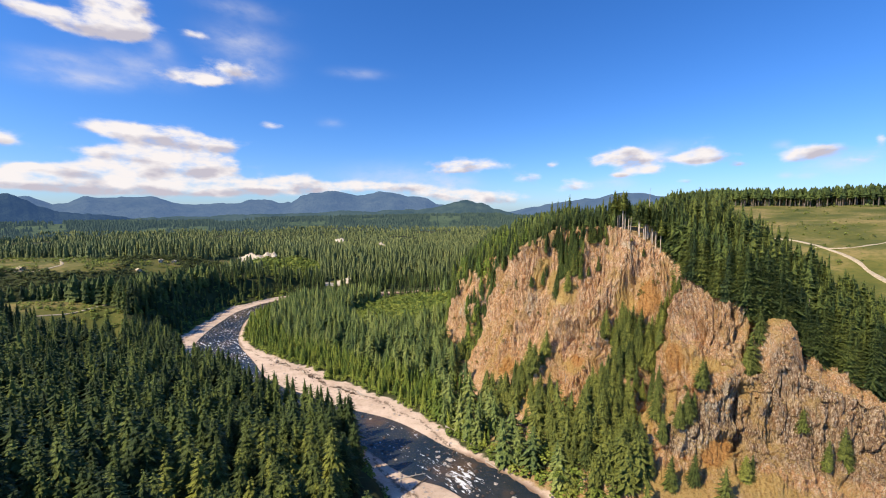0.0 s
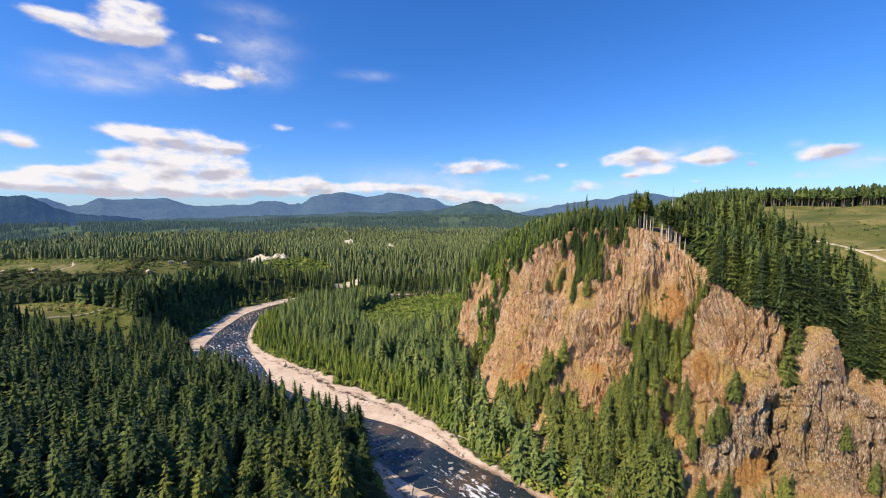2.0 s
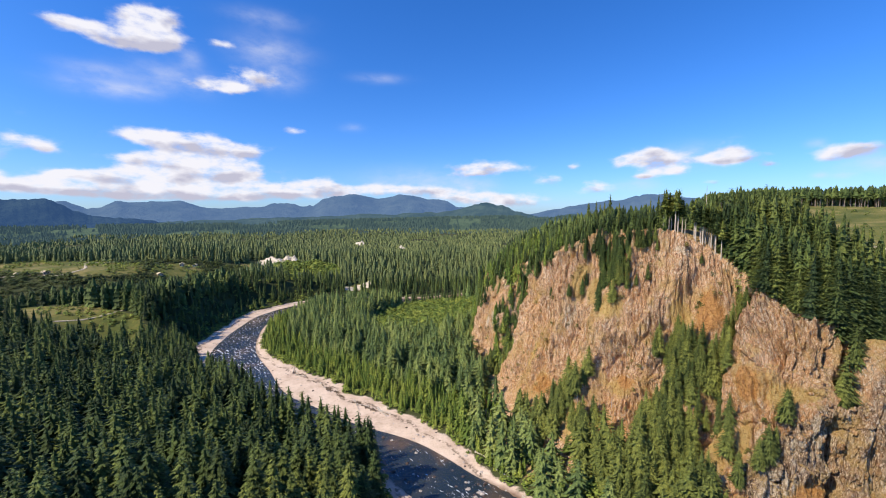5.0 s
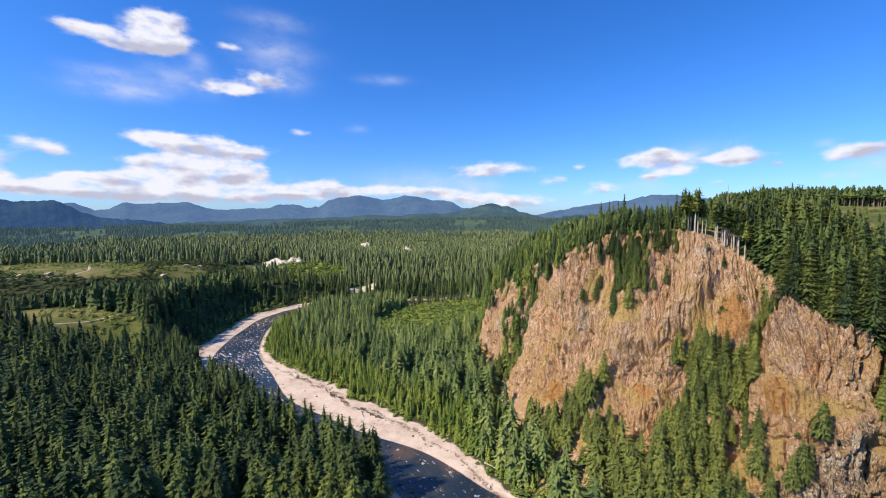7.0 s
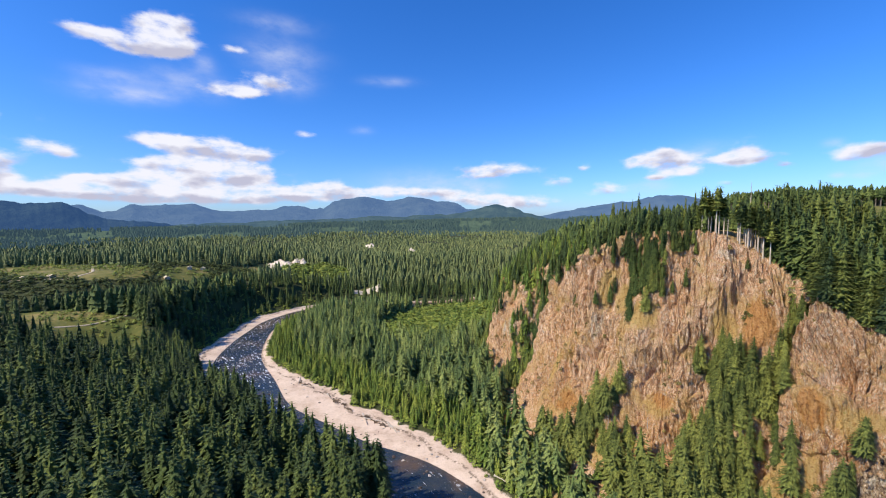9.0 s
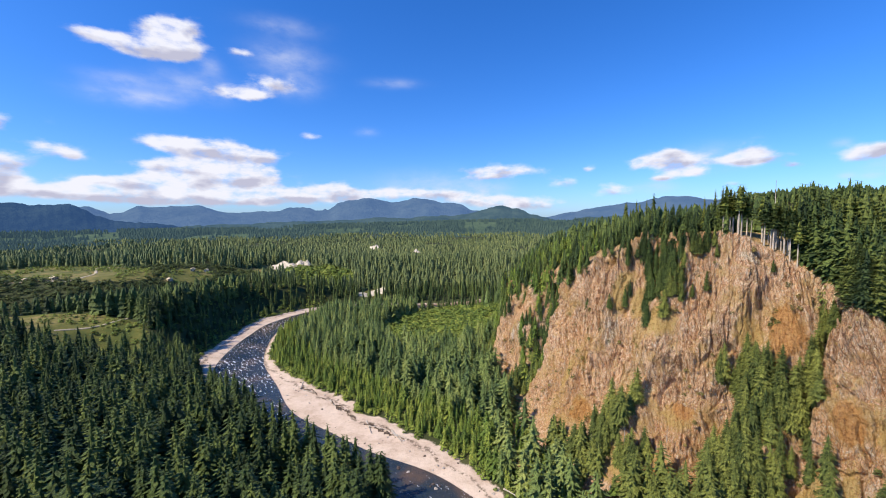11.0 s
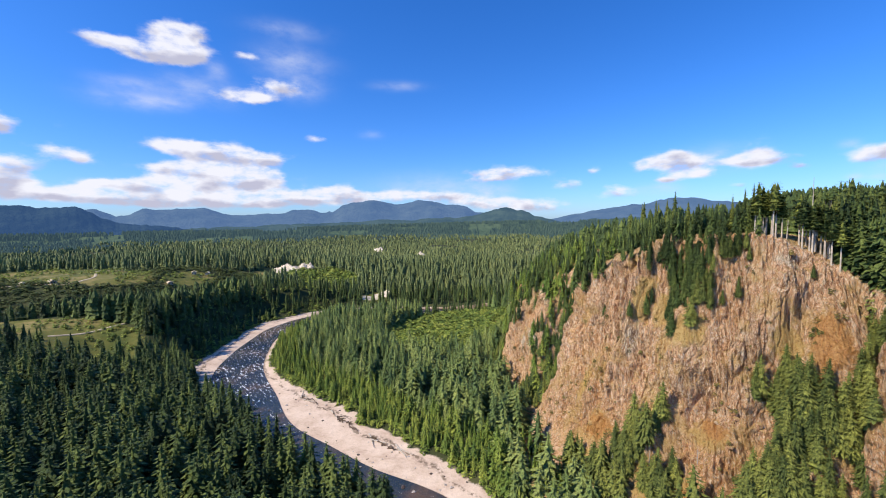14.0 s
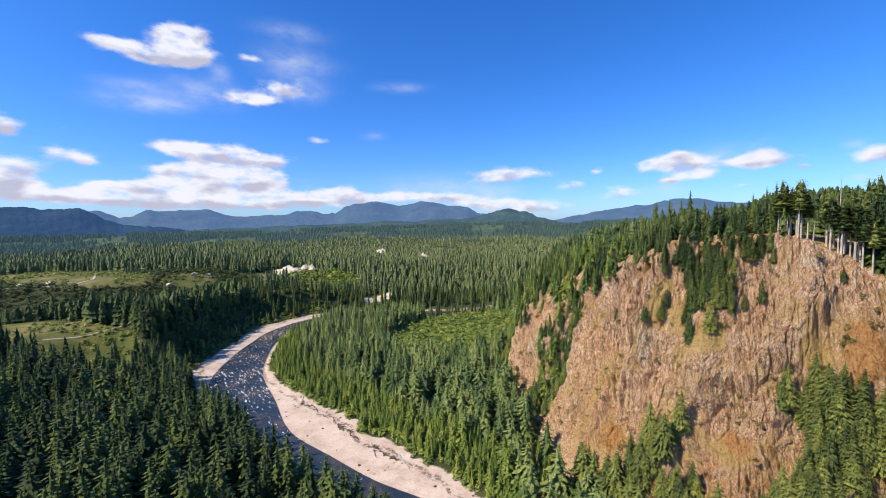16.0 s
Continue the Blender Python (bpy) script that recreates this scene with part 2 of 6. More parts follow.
def ground_material():
    """Forest floor, dry grass in the openings and pale gravel by the river, by how deep each place lies in them."""
    m, t, b = material("valley_ground")
    _, pos = place(t)
    a = noise_of(t, pos, 0.03, 5.0)
    f = noise_of(t, pos, 0.6, 5.0)
    c = ramp(t, a, [(0.3, (0.030, 0.042, 0.014)), (0.55, (0.055, 0.070, 0.022)), (0.75, (0.10, 0.095, 0.035))])
    c = mix_rgb(t, math_node(t, "MULTIPLY", f, 0.4), c, (0.07, 0.06, 0.03))
    # grass
    mid = noise_of(t, pos, 0.025, 5.0, 0.6)
    tuft = noise_of(t, pos, 0.30, 6.0, 0.68)
    gr = ramp(t, mid, [(0.36, (0.075, 0.088, 0.019)), (0.5, (0.148, 0.140, 0.034)), (0.60, (0.265, 0.205, 0.074))])
    gr = mix_rgb(t, ramp(t, tuft, [(0.45, (0, 0, 0)), (0.68, (0.75, 0.75, 0.75))]), gr, (0.075, 0.100, 0.024))
    at = node(t, "ShaderNodeAttribute", attribute_name="open_land")
    k = math_node(t, "ADD", at.outputs["Fac"], math_node(t, "MULTIPLY", math_node(t, "SUBTRACT", tuft, 0.5), 0.5))
    c = mix_rgb(t, ramp(t, k, [(0.4, (0, 0, 0)), (0.6, (1, 1, 1))]), c, gr)
    at = node(t, "ShaderNodeAttribute", attribute_name="dry_slope")
    k = math_node(t, "ADD", at.outputs["Fac"], math_node(t, "MULTIPLY", math_node(t, "SUBTRACT", tuft, 0.5), 1.2))
    c = mix_rgb(t, ramp(t, k, [(0.4, (0, 0, 0)), (0.7, (1, 1, 1))]), c, ramp(t, f, [(0.35, (0.21, 0.125, 0.045)), (0.5, (0.40, 0.27, 0.13)), (0.65, (0.27, 0.22, 0.08))]))
    # gravel
    v = node(t, "ShaderNodeTexVoronoi", {"Scale": 1.1})
    t.links.new(pos, v.inputs["Vector"])
    patch = noise_of(t, pos, 0.09, 5.0, 0.6)
    st = ramp(t, patch, [(0.36, (0.47, 0.345, 0.260)), (0.50, (0.59, 0.455, 0.350)), (0.7, (0.70, 0.565, 0.455))])
    sc = t.nodes.new("ShaderNodeSeparateColor")
    t.links.new(v.outputs["Color"], sc.inputs[0])
    st = mix_rgb(t, 0.18, st, ramp(t, sc.outputs[0], [(0.0, (0.24, 0.175, 0.13)), (0.3, (0.54, 0.42, 0.32)), (1.0, (0.74, 0.60, 0.48))]))
    at = node(t, "ShaderNodeAttribute", attribute_name="past_gravel")
    past = at.outputs["Fac"]
    edge = math_node(t, "ADD", at.outputs["Fac"], math_node(t, "MULTIPLY", math_node(t, "SUBTRACT", noise_of(t, pos, 0.22, 5.0, 0.65), 0.5), 9.0))
    k = ramp(t, math_node(t, "ADD", math_node(t, "MULTIPLY", edge, 0.2), 0.5), [(0.45, (1, 1, 1)), (0.75, (0, 0, 0))])
    at = node(t, "ShaderNodeAttribute", attribute_name="past_water")
    st = mix_rgb(t, 1.0, st, ramp(t, math_node(t, "MULTIPLY", at.outputs["Fac"], 0.3), [(0.0, (0.40, 0.34, 0.30)), (0.7, (1, 1, 1))]), "MULTIPLY")
    # a strand line of dark drift left by high water
    line = math_node(t, "ABSOLUTE", math_node(t, "ADD", past, math_node(t, "ADD", 5.5, math_node(t, "MULTIPLY", math_node(t, "SUBTRACT", noise_of(t, pos, 0.06, 3.0), 0.5), 8.0))))
    drift = math_node(t, "MULTIPLY", ramp(t, math_node(t, "MULTIPLY", line, 0.25), [(0.15, (1, 1, 1)), (0.45, (0, 0, 0))]), ramp(t, f, [(0.42, (0, 0, 0)), (0.55, (0.85, 0.85, 0.85))]))
    st = mix_rgb(t, drift, st, (0.16, 0.115, 0.080))
    c = mix_rgb(t, k, c, st)
    t.links.new(c, b.inputs["Base Color"])
    h = math_node(t, "ADD", f, math_node(t, "MULTIPLY", v.outputs["Distance"], 0.6))
    bump(t, b, h, 0.45, 0.35)
    return m


def rock_material():
    """Cracked columns: each one has its own brown, with dark joints between, rusty and grey stretches, dry grass where it lies back."""
    m, t, b = material("cliff_rock", 0.9, 0.12)
    g, pos = place(t)
    fine = noise_of(t, pos, 1.1, 6.0, 0.7)
    fleck = noise_of(t, pos, 0.5, 6.0, 0.75)
    big = noise_of(t, pos, 0.04, 4.0)
    warp = node(t, "ShaderNodeTexNoise", {"Scale": 0.35, "Detail": 4.0, "Roughness": 0.6})
    t.links.new(pos, warp.inputs["Vector"])
    shift = node(t, "ShaderNodeVectorMath", operation="SCALE")
    t.links.new(warp.outputs["Color"], shift.inputs[0])
    shift.inputs["Scale"].default_value = 1.5
    moved = node(t, "ShaderNodeVectorMath", operation="ADD")
    t.links.new(pos, moved.inputs[0])
    t.links.new(shift.outputs[0], moved.inputs[1])

    def cells(sx, sz):
        mp = node(t, "ShaderNodeVectorMath", operation="MULTIPLY")
        mp.inputs[1].default_value = (sx, sx, sz)
        t.links.new(moved.outputs[0], mp.inputs[0])
        a = node(t, "ShaderNodeTexVoronoi", {"Scale": 1.0}, feature="F1")
        e = node(t, "ShaderNodeTexVoronoi", {"Scale": 1.0}, feature="DISTANCE_TO_EDGE")
        for n in (a, e):
            t.links.new(mp.outputs[0], n.inputs["Vector"])
        sc = t.nodes.new("ShaderNodeSeparateColor")
        t.links.new(a.outputs["Color"], sc.inputs[0])
        return sc.outputs[0], e.outputs["Distance"]
    tall, joint = cells(0.62, 0.085)
    small, chip = cells(1.7, 0.42)
    long = node(t, "ShaderNodeVectorMath", operation="MULTIPLY")
    long.inputs[1].default_value = (1.5, 1.5, 0.40)
    t.links.new(moved.outputs[0], long.inputs[0])
    streak = noise_of(t, long.outputs[0], 1.15, 7.0, 0.80)
    chipped, _ = cells(3.1, 1.1)
    mixed = math_node(t, "ADD", math_node(t, "MULTIPLY", tall, 0.18), math_node(t, "MULTIPLY", small, 0.20))
    mixed = math_node(t, "ADD", mixed, math_node(t, "MULTIPLY", math_node(t, "SUBTRACT", streak, 0.27), 1.45))
    mixed = math_node(t, "ADD", mixed, math_node(t, "MULTIPLY", math_node(t, "SUBTRACT", chipped, 0.5), 0.16))

    def share(key, spread=0.9):
        at = node(t, "ShaderNodeAttribute", attribute_name=key)
        k = math_node(t, "ADD", at.outputs["Fac"], math_node(t, "MULTIPLY", math_node(t, "SUBTRACT", fleck, 0.5), spread))
        return ramp(t, k, [(0.36, (0, 0, 0)), (0.66, (1, 1, 1))])
    c = ramp(t, mixed, [(0.25, (0.265, 0.132, 0.072)), (0.40, (0.630, 0.345, 0.190)), (0.57, (0.810, 0.510, 0.298)), (0.78, (0.930, 0.740, 0.520))])
    rusty = ramp(t, noise_of(t, pos, 0.022, 3.0, 0.5), [(0.45, (0, 0, 0)), (0.60, (0.8, 0.8, 0.8))])
    c = mix_rgb(t, rusty, c, mix_rgb(t, 0.4, c, (0.64, 0.300, 0.080)))
    c = mix_rgb(t, ramp(t, big, [(0.50, (0, 0, 0)), (0.66, (0.7, 0.7, 0.7))]), c, mix_rgb(t, 0.5, c, (0.50, 0.350, 0.200)))
    # pale columns, grey broken rock
    c = mix_rgb(t, share("grey_rock"), c, ramp(t, mixed, [(0.30, (0.120, 0.074, 0.047)), (0.48, (0.335, 0.224, 0.145)), (0.64, (0.525, 0.380, 0.256)), (0.86, (0.780, 0.650, 0.480))]))
    streaks = math_node(t, "MULTIPLY", share("pale", 1.3), ramp(t, tall, [(0.40, (0.3, 0.3, 0.3)), (0.55, (1, 1, 1))]))
    c = mix_rgb(t, streaks, c, ramp(t, mixed, [(0.28, (0.24, 0.145, 0.085)), (0.48, (0.56, 0.41, 0.265)), (0.70, (0.90, 0.78, 0.60))]))
    c = mix_rgb(t, ramp(t, chipped, [(0.82, (0, 0, 0)), (0.88, (0.7, 0.7, 0.7))]), c, (0.86, 0.70, 0.50))
    dark = math_node(t, "MULTIPLY", ramp(t, joint, [(0.0, (0.55, 0.55, 0.55)), (0.06, (1, 1, 1))]), ramp(t, chip, [(0.0, (0.86, 0.86, 0.86)), (0.08, (1, 1, 1))]))
    c = mix_rgb(t, 1.0, c, dark, "MULTIPLY")
    # lichen and dry grass where the rock lies back
    sep = t.nodes.new("ShaderNodeSeparateXYZ")
    t.links.new(g.outputs["Normal"], sep.inputs[0])
    flat = math_node(t, "ADD", sep.outputs[2], math_node(t, "MULTIPLY", math_node(t, "SUBTRACT", fleck, 0.5), 1.0))
    tuft = noise_of(t, pos, 0.9, 6.0, 0.72)
    grass = ramp(t, tuft, [(0.34, (0.29, 0.165, 0.052)), (0.46, (0.57, 0.365, 0.125)), (0.56, (0.67, 0.465, 0.180)), (0.68, (0.40, 0.310, 0.080))])
    rust = ramp(t, tuft, [(0.34, (0.26, 0.110, 0.036)), (0.48, (0.56, 0.265, 0.082)), (0.62, (0.66, 0.370, 0.130))])
    c = mix_rgb(t, ramp(t, flat, [(0.66, (0, 0, 0)), (0.9, (0.7, 0.7, 0.7))]), c, grass)
    drifts = ramp(t, noise_of(t, pos, 0.075, 5.0, 0.62), [(0.52, (0, 0, 0)), (0.64, (0.62, 0.62, 0.62))])
    c = mix_rgb(t, drifts, c, grass)
    grassy = share("grassy", 1.2)
    c = mix_rgb(t, math_node(t, "MULTIPLY", grassy, 0.88), c, mix_rgb(t, share("rusty", 0.8), grass, rust))
    t.links.new(c, b.inputs["Base Color"])
    hgt = math_node(t, "ADD", math_node(t, "MULTIPLY", streak, 1.4), math_node(t, "MULTIPLY", fine, 0.4))
    hgt = math_node(t, "ADD", hgt, math_node(t, "ADD", math_node(t, "MULTIPLY", tall, 0.25), math_node(t, "MULTIPLY", math_node(t, "MINIMUM", joint, 0.2), 0.9)))
    bump(t, b, hgt, 1.0, 1.2)
    return m


def water_material():
    m, t, b = material("river_water", 0.12, 0.5)
    _, pos = place(t)
    rip = noise_of(t, pos, 0.7, 5.0, 0.6)
    big = noise_of(t, pos, 0.045, 3.0)
    runs = t.nodes.new("ShaderNodeMapping")
    runs.vector_type = "TEXTURE"
    runs.inputs["Rotation"].default_value = (0, 0, radians(-44))
    runs.inputs["Scale"].default_value = (2.6, 0.75, 1)
    t.links.new(pos, runs.inputs["Vector"])
    foam = noise_of(t, runs.outputs[0], 0.42, 6.0, 0.74)
    c = ramp(t, big, [(0.38, (0.016, 0.028, 0.038)), (0.52, (0.036, 0.042, 0.044)), (0.66, (0.105, 0.070, 0.045))])
    zone = None
    for at, r, w in (((9, 166, 0), 13, 0.15), ((-3, 181, 0), 17, 0.10), ((-222, 395, 0), 66, 0.075), ((-200, 343, 0), 50, 0.085), ((-227, 470, 0), 55, 0.07), ((-172, 306, 0), 48, 0.085), ((-140, 275, 0), 40, 0.06), ((-20, 196, 0), 26, 0.05)):
        d = node(t, "ShaderNodeVectorMath", operation="DISTANCE")
        d.inputs[1].default_value = at
        t.links.new(pos, d.inputs[0])
        q = math_node(t, "MULTIPLY", math_node(t, "SUBTRACT", 1.0, math_node(t, "DIVIDE", d.outputs["Value"], r), clamp=True), w * 1.6)
        q = math_node(t, "MINIMUM", q, w)
        zone = q if zone is None else math_node(t, "MAXIMUM", zone, q)
    k = math_node(t, "ADD", math_node(t, "ADD", foam, math_node(t, "MULTIPLY", big, 0.15)), math_node(t, "ADD", zone, 0.005))
    f = ramp(t, k, [(0.735, (0, 0, 0)), (0.78, (1, 1, 1))])
    t.links.new(mix_rgb(t, f, c, (0.75, 0.78, 0.80)), b.inputs["Base Color"])
    t.links.new(ramp(t, f, [(0, (0.12, 0.12, 0.12)), (1, (0.8, 0.8, 0.8))]), b.inputs["Roughness"])
    bump(t, b, rip, 0.8, 0.6)
    return m


def plain(name, color, var=0.25, scale=0.8, rough=0.85):
    m, t, b = material(name, rough)
    _, pos = place(t)
    lo, hi = tuple(c * (1 - var) for c in color), tuple(min(1, c * (1 + var)) for c in color)
    t.links.new(ramp(t, noise_of(t, pos, scale, 5.0), [(0.3, lo), (0.7, hi)]), b.inputs["Base Color"])
    return m


def haze_glow_material(name, low, high, glow, strength):
    """Far woods, with the haze of the air put in as a faint blue emission."""
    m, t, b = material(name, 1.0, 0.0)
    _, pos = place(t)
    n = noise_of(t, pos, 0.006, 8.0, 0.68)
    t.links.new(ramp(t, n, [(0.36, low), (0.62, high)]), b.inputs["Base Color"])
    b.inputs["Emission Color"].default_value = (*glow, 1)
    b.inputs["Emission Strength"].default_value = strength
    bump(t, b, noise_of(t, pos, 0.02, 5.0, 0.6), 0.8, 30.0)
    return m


GROUND_M, ROCK_M, WATER_M = ground_material(), rock_material(), water_material()
PALE_BARK = plain("grey_sunlit_bark", (0.46, 0.39, 0.31), 0.4, 0.5)
ROAD_M = plain("pale_dirt", (0.46, 0.38, 0.26))
SAND_M = plain("bare_pale_earth", (0.58, 0.50, 0.38), 0.35, 0.15)
# blue haze of ridges and foothills, painted as emission on their surfaces
RIDGE_FAR = haze_glow_material("hazed_far_ridge", (0.022, 0.034, 0.030), (0.048, 0.062, 0.050), (0.088, 0.185, 0.43), 0.64)
RIDGE_NEAR = haze_glow_material("hazed_near_ridge", (0.006, 0.012, 0.012), (0.022, 0.034, 0.026), (0.045, 0.12, 0.32), 0.50)
FOOTHILL_M = haze_glow_material("hazed_foothill_growth", (0.050, 0.075, 0.040), (0.080, 0.112, 0.058), (0.08, 0.15, 0.20), 0.28)
FOOTHILL_WOODS = haze_glow_material("hazed_foothill_firs", (0.034, 0.055, 0.034), (0.066, 0.092, 0.048), (0.08, 0.15, 0.22), 0.30)
RIDGE_MID = haze_glow_material("hazed_middle_ridge", (0.008, 0.016, 0.012), (0.040, 0.056, 0.034), (0.08, 0.165, 0.28), 0.50)


# ---- plan: noise, river, heights ----
def vnoise(p):
    """Value noise from 0 to 1 at points (n, 3)."""
    i = np.floor(p).astype(np.int64)
    f = p - i
    f = f * f * (3 - 2 * f)
    out = np.zeros(len(p))
    for dx in (0, 1):
        for dy in (0, 1):
            for dz in (0, 1):
                h = ((i[:, 0] + dx) * 374761393 + (i[:, 1] + dy) * 668265263 + (i[:, 2] + dz) * 1274126177) & 0x7FFFFFFF
                h = ((h ^ (h >> 13)) * 1103515245) & 0x7FFFFFFF
                h = ((h ^ (h >> 16)) & 0xFFFF) / 65535.0
                w = np.where(dx, f[:, 0], 1 - f[:, 0]) * np.where(dy, f[:, 1], 1 - f[:, 1]) * np.where(dz, f[:, 2], 1 - f[:, 2])
                out += h * w
    return out


def fbm(p, octaves=4):
    out, a, s = np.zeros(len(p)), 0.5, 0.0
    for _ in range(octaves):
        out += a * vnoise(p)
        s += a
        p, a = p * 2.03 + 17.1, a * 0.5
    return out / s


def fbm2(x, y, scale, octaves=4, seed=0.0):
    return fbm(np.stack([x / scale, y / scale, np.full(len(x), seed + 0.5)], 1), octaves)


def ss(a, b, x):
    t = np.clip((x - a) / (b - a), 0, 1)
    return t * t * (3 - 2 * t)


def spline(rows, n):
    """Catmull-Rom through rows, n samples a span."""
    p = np.array(rows, float)
    p = np.vstack([2 * p[0] - p[1], p, 2 * p[-1] - p[-2]])
    out = []
    for k in range(1, len(p) - 2):
        t = np.linspace(0, 1, n, endpoint=False)[:, None]
        a, b, c, d = p[k - 1], p[k], p[k + 1], p[k + 2]
        out.append(0.5 * (2 * b + (c - a) * t + (2 * a - 5 * b + 4 * c - d) * t**2 + (3 * b - a - 3 * c + d) * t**3))
    out.append(p[-2][None])
    return np.vstack(out)


# the river from far to near: x, y, half its width, the gravel on its right and on its left as the camera sees them
RIVER = spline([
    (420, 720, 16, 1, 1), (150, 615, 16, 1, 1), (-60, 566, 16, 1, 1), (-150, 556, 15, 1, 8), (-205, 524, 13, 3, 16), (-227, 475, 11.5, 3, 19),
    (-224, 430, 11.5, 3, 17), (-213, 386, 14.5, 3.5, 17), (-195, 341, 16.5, 7, 16), (-161, 296, 16, 17, 3), (-127, 262, 10, 32, 1), (-95, 239, 11, 26, 1),
    (-68, 221, 12, 24, 1), (-36, 205, 13, 18, 1), (-9, 182, 13, 9, 15), (8, 172, 11.5, 2.5, 26), (23.5, 157, 12, 2, 26), (45, 124, 13, 5, 12),
    (62, 85, 15, 4, 4), (70, 30, 16, 4, 4), (55, -80, 18, 4, 4), (80, -400, 18, 4, 4)], 14)
TANG = np.gradient(RIVER[:, :2], axis=0)
TANG /= np.linalg.norm(TANG, axis=1)[:, None]


def river(x, y):
    """Distance past the water's edge (minus in the water), side (1: the cliff's bank), width of gravel, place along."""
    e, side, g, k = np.full(len(x), 900.0), np.ones(len(x)), np.full(len(x), 4.0), np.zeros(len(x), int)
    near = np.where((x > -1100) & (x < 900) & (y > -700) & (y < 1300))[0]
    for part_ in np.array_split(near, max(1, len(near) // 20000)):
        d = np.hypot(x[part_, None] - RIVER[None, :, 0], y[part_, None] - RIVER[None, :, 1])
        i = d.argmin(1)
        dx, dy = x[part_] - RIVER[i, 0], y[part_] - RIVER[i, 1]
        cross = TANG[i, 0] * dy - TANG[i, 1] * dx
        side[part_] = np.where(cross > 0, 1, -1)
        e[part_] = d[np.arange(len(i)), i] - RIVER[i, 2]
        g[part_] = np.where(cross > 0, RIVER[i, 3], RIVER[i, 4])
        k[part_] = i
        g[part_] *= 0.70 + 0.6 * fbm2(x[part_], y[part_], 16, 3, 33)
    return e, side, g, k


def height(x, y, rv=None):
    x, y = np.asarray(x, float), np.asarray(y, float)
    e, side, g, _ = rv or river(x, y)
    r = np.hypot(x, y - 30)
    rough = fbm2(x, y, 60, 4)
    wide = fbm2(x, y, 420, 3, 7)
    past = e - g
    bank = np.where(e < 0, np.maximum(-1.4, e * 0.25), 1.3 * np.clip(e / np.maximum(g, 1), 0, 1))
    right = 1.3 + 2.6 * ss(0, 22, past) + 3 * ss(5, 60, past) * (rough - 0.3)
    bluff = ss(300, 360, y) * ss(-150, -215, x) * (1 - ss(560, 640, y))
    left = 1.3 + (4 + 3 * (y < 320)) * ss(0, 9, past) + (24 * ss(12, 38, past) + 7 * ss(38, 130, past)) * bluff + 30 * ss(12, 180, past) * (1 - bluff) + 7 * ss(10, 80, past) * (rough - 0.4)
    z = np.where(past < 0, bank, np.where(side > 0, right, left))
    # the plain beyond
    plain_z = 14 + 10 * ss(600, 3000, r) + 26 * (wide - 0.5) * ss(500, 1200, r) + 8 * ss(2000, 4500, r) + 95 * (fbm2(x, y, 1100, 3, 15) - 0.47) * ss(1300, 2600, r)
    w = np.where(side > 0, ss(120, 420, past), ss(180, 480, past))
    z = z * (1 - w) + plain_z * w
    # the terraces over the far bank
    p = -0.72 * x + 0.69 * y
    t = ss(-215, -300, x) * ss(330, 460, p) * (1 - ss(800, 1150, p)) * ss(50, 120, past) * (side < 0)
    z = z + (35 + 19 * ss(540, 640, p) * ss(-330, -420, x) + 3 * (rough - 0.5) - z) * t
    # the apron below the far end of the bluff
    z = z + 20 * np.exp(-((x - 62) / 62) ** 2 - ((y - 520) / 105) ** 2)
    # the cleared hill behind the cliff
    q, l = 0.69 * x + 0.72 * y, 0.72 * x - 0.69 * y
    up = ss(-320, -170, l) * (1 - ss(1100, 1800, q)) * ss(190, 260, q)
    z = z + (np.interp(q, [200, 300, 400, 560, 700, 1000], [48, 66, 91, 113, 126, 132]) + 9 * (rough - 0.5) - z) * up * ss(60, 140, x)
    return z


def mesh_of(name, verts, faces, mats, smooth=True, index=None):
    """One mesh from arrays of vertices and of faces with equal corners."""
    me = bpy.data.meshes.new(name)
    n, k = faces.shape
    me.vertices.add(len(verts))
    me.vertices.foreach_set("co", np.ascontiguousarray(verts, dtype=np.float32).ravel())
    me.loops.add(n * k)
    me.loops.foreach_set("vertex_index", np.ascontiguousarray(faces, dtype=np.int32).ravel())
    me.polygons.add(n)
    me.polygons.foreach_set("loop_start", np.arange(0, n * k, k, dtype=np.int32))
    if index is not None:
        me.polygons.foreach_set("material_index", np.ascontiguousarray(index, dtype=np.int32))
    me.polygons.foreach_set("use_smooth", np.full(n, smooth))
    for m in mats:
        me.materials.append(m)
    me.update(calc_edges=True)
    me.validate()
    return me


def grid_faces(nu, nv):
    a = (np.arange(nu - 1)[:, None] * nv + np.arange(nv - 1)[None]).ravel()
    return np.stack([a, a + nv, a + nv + 1, a + 1], 1)


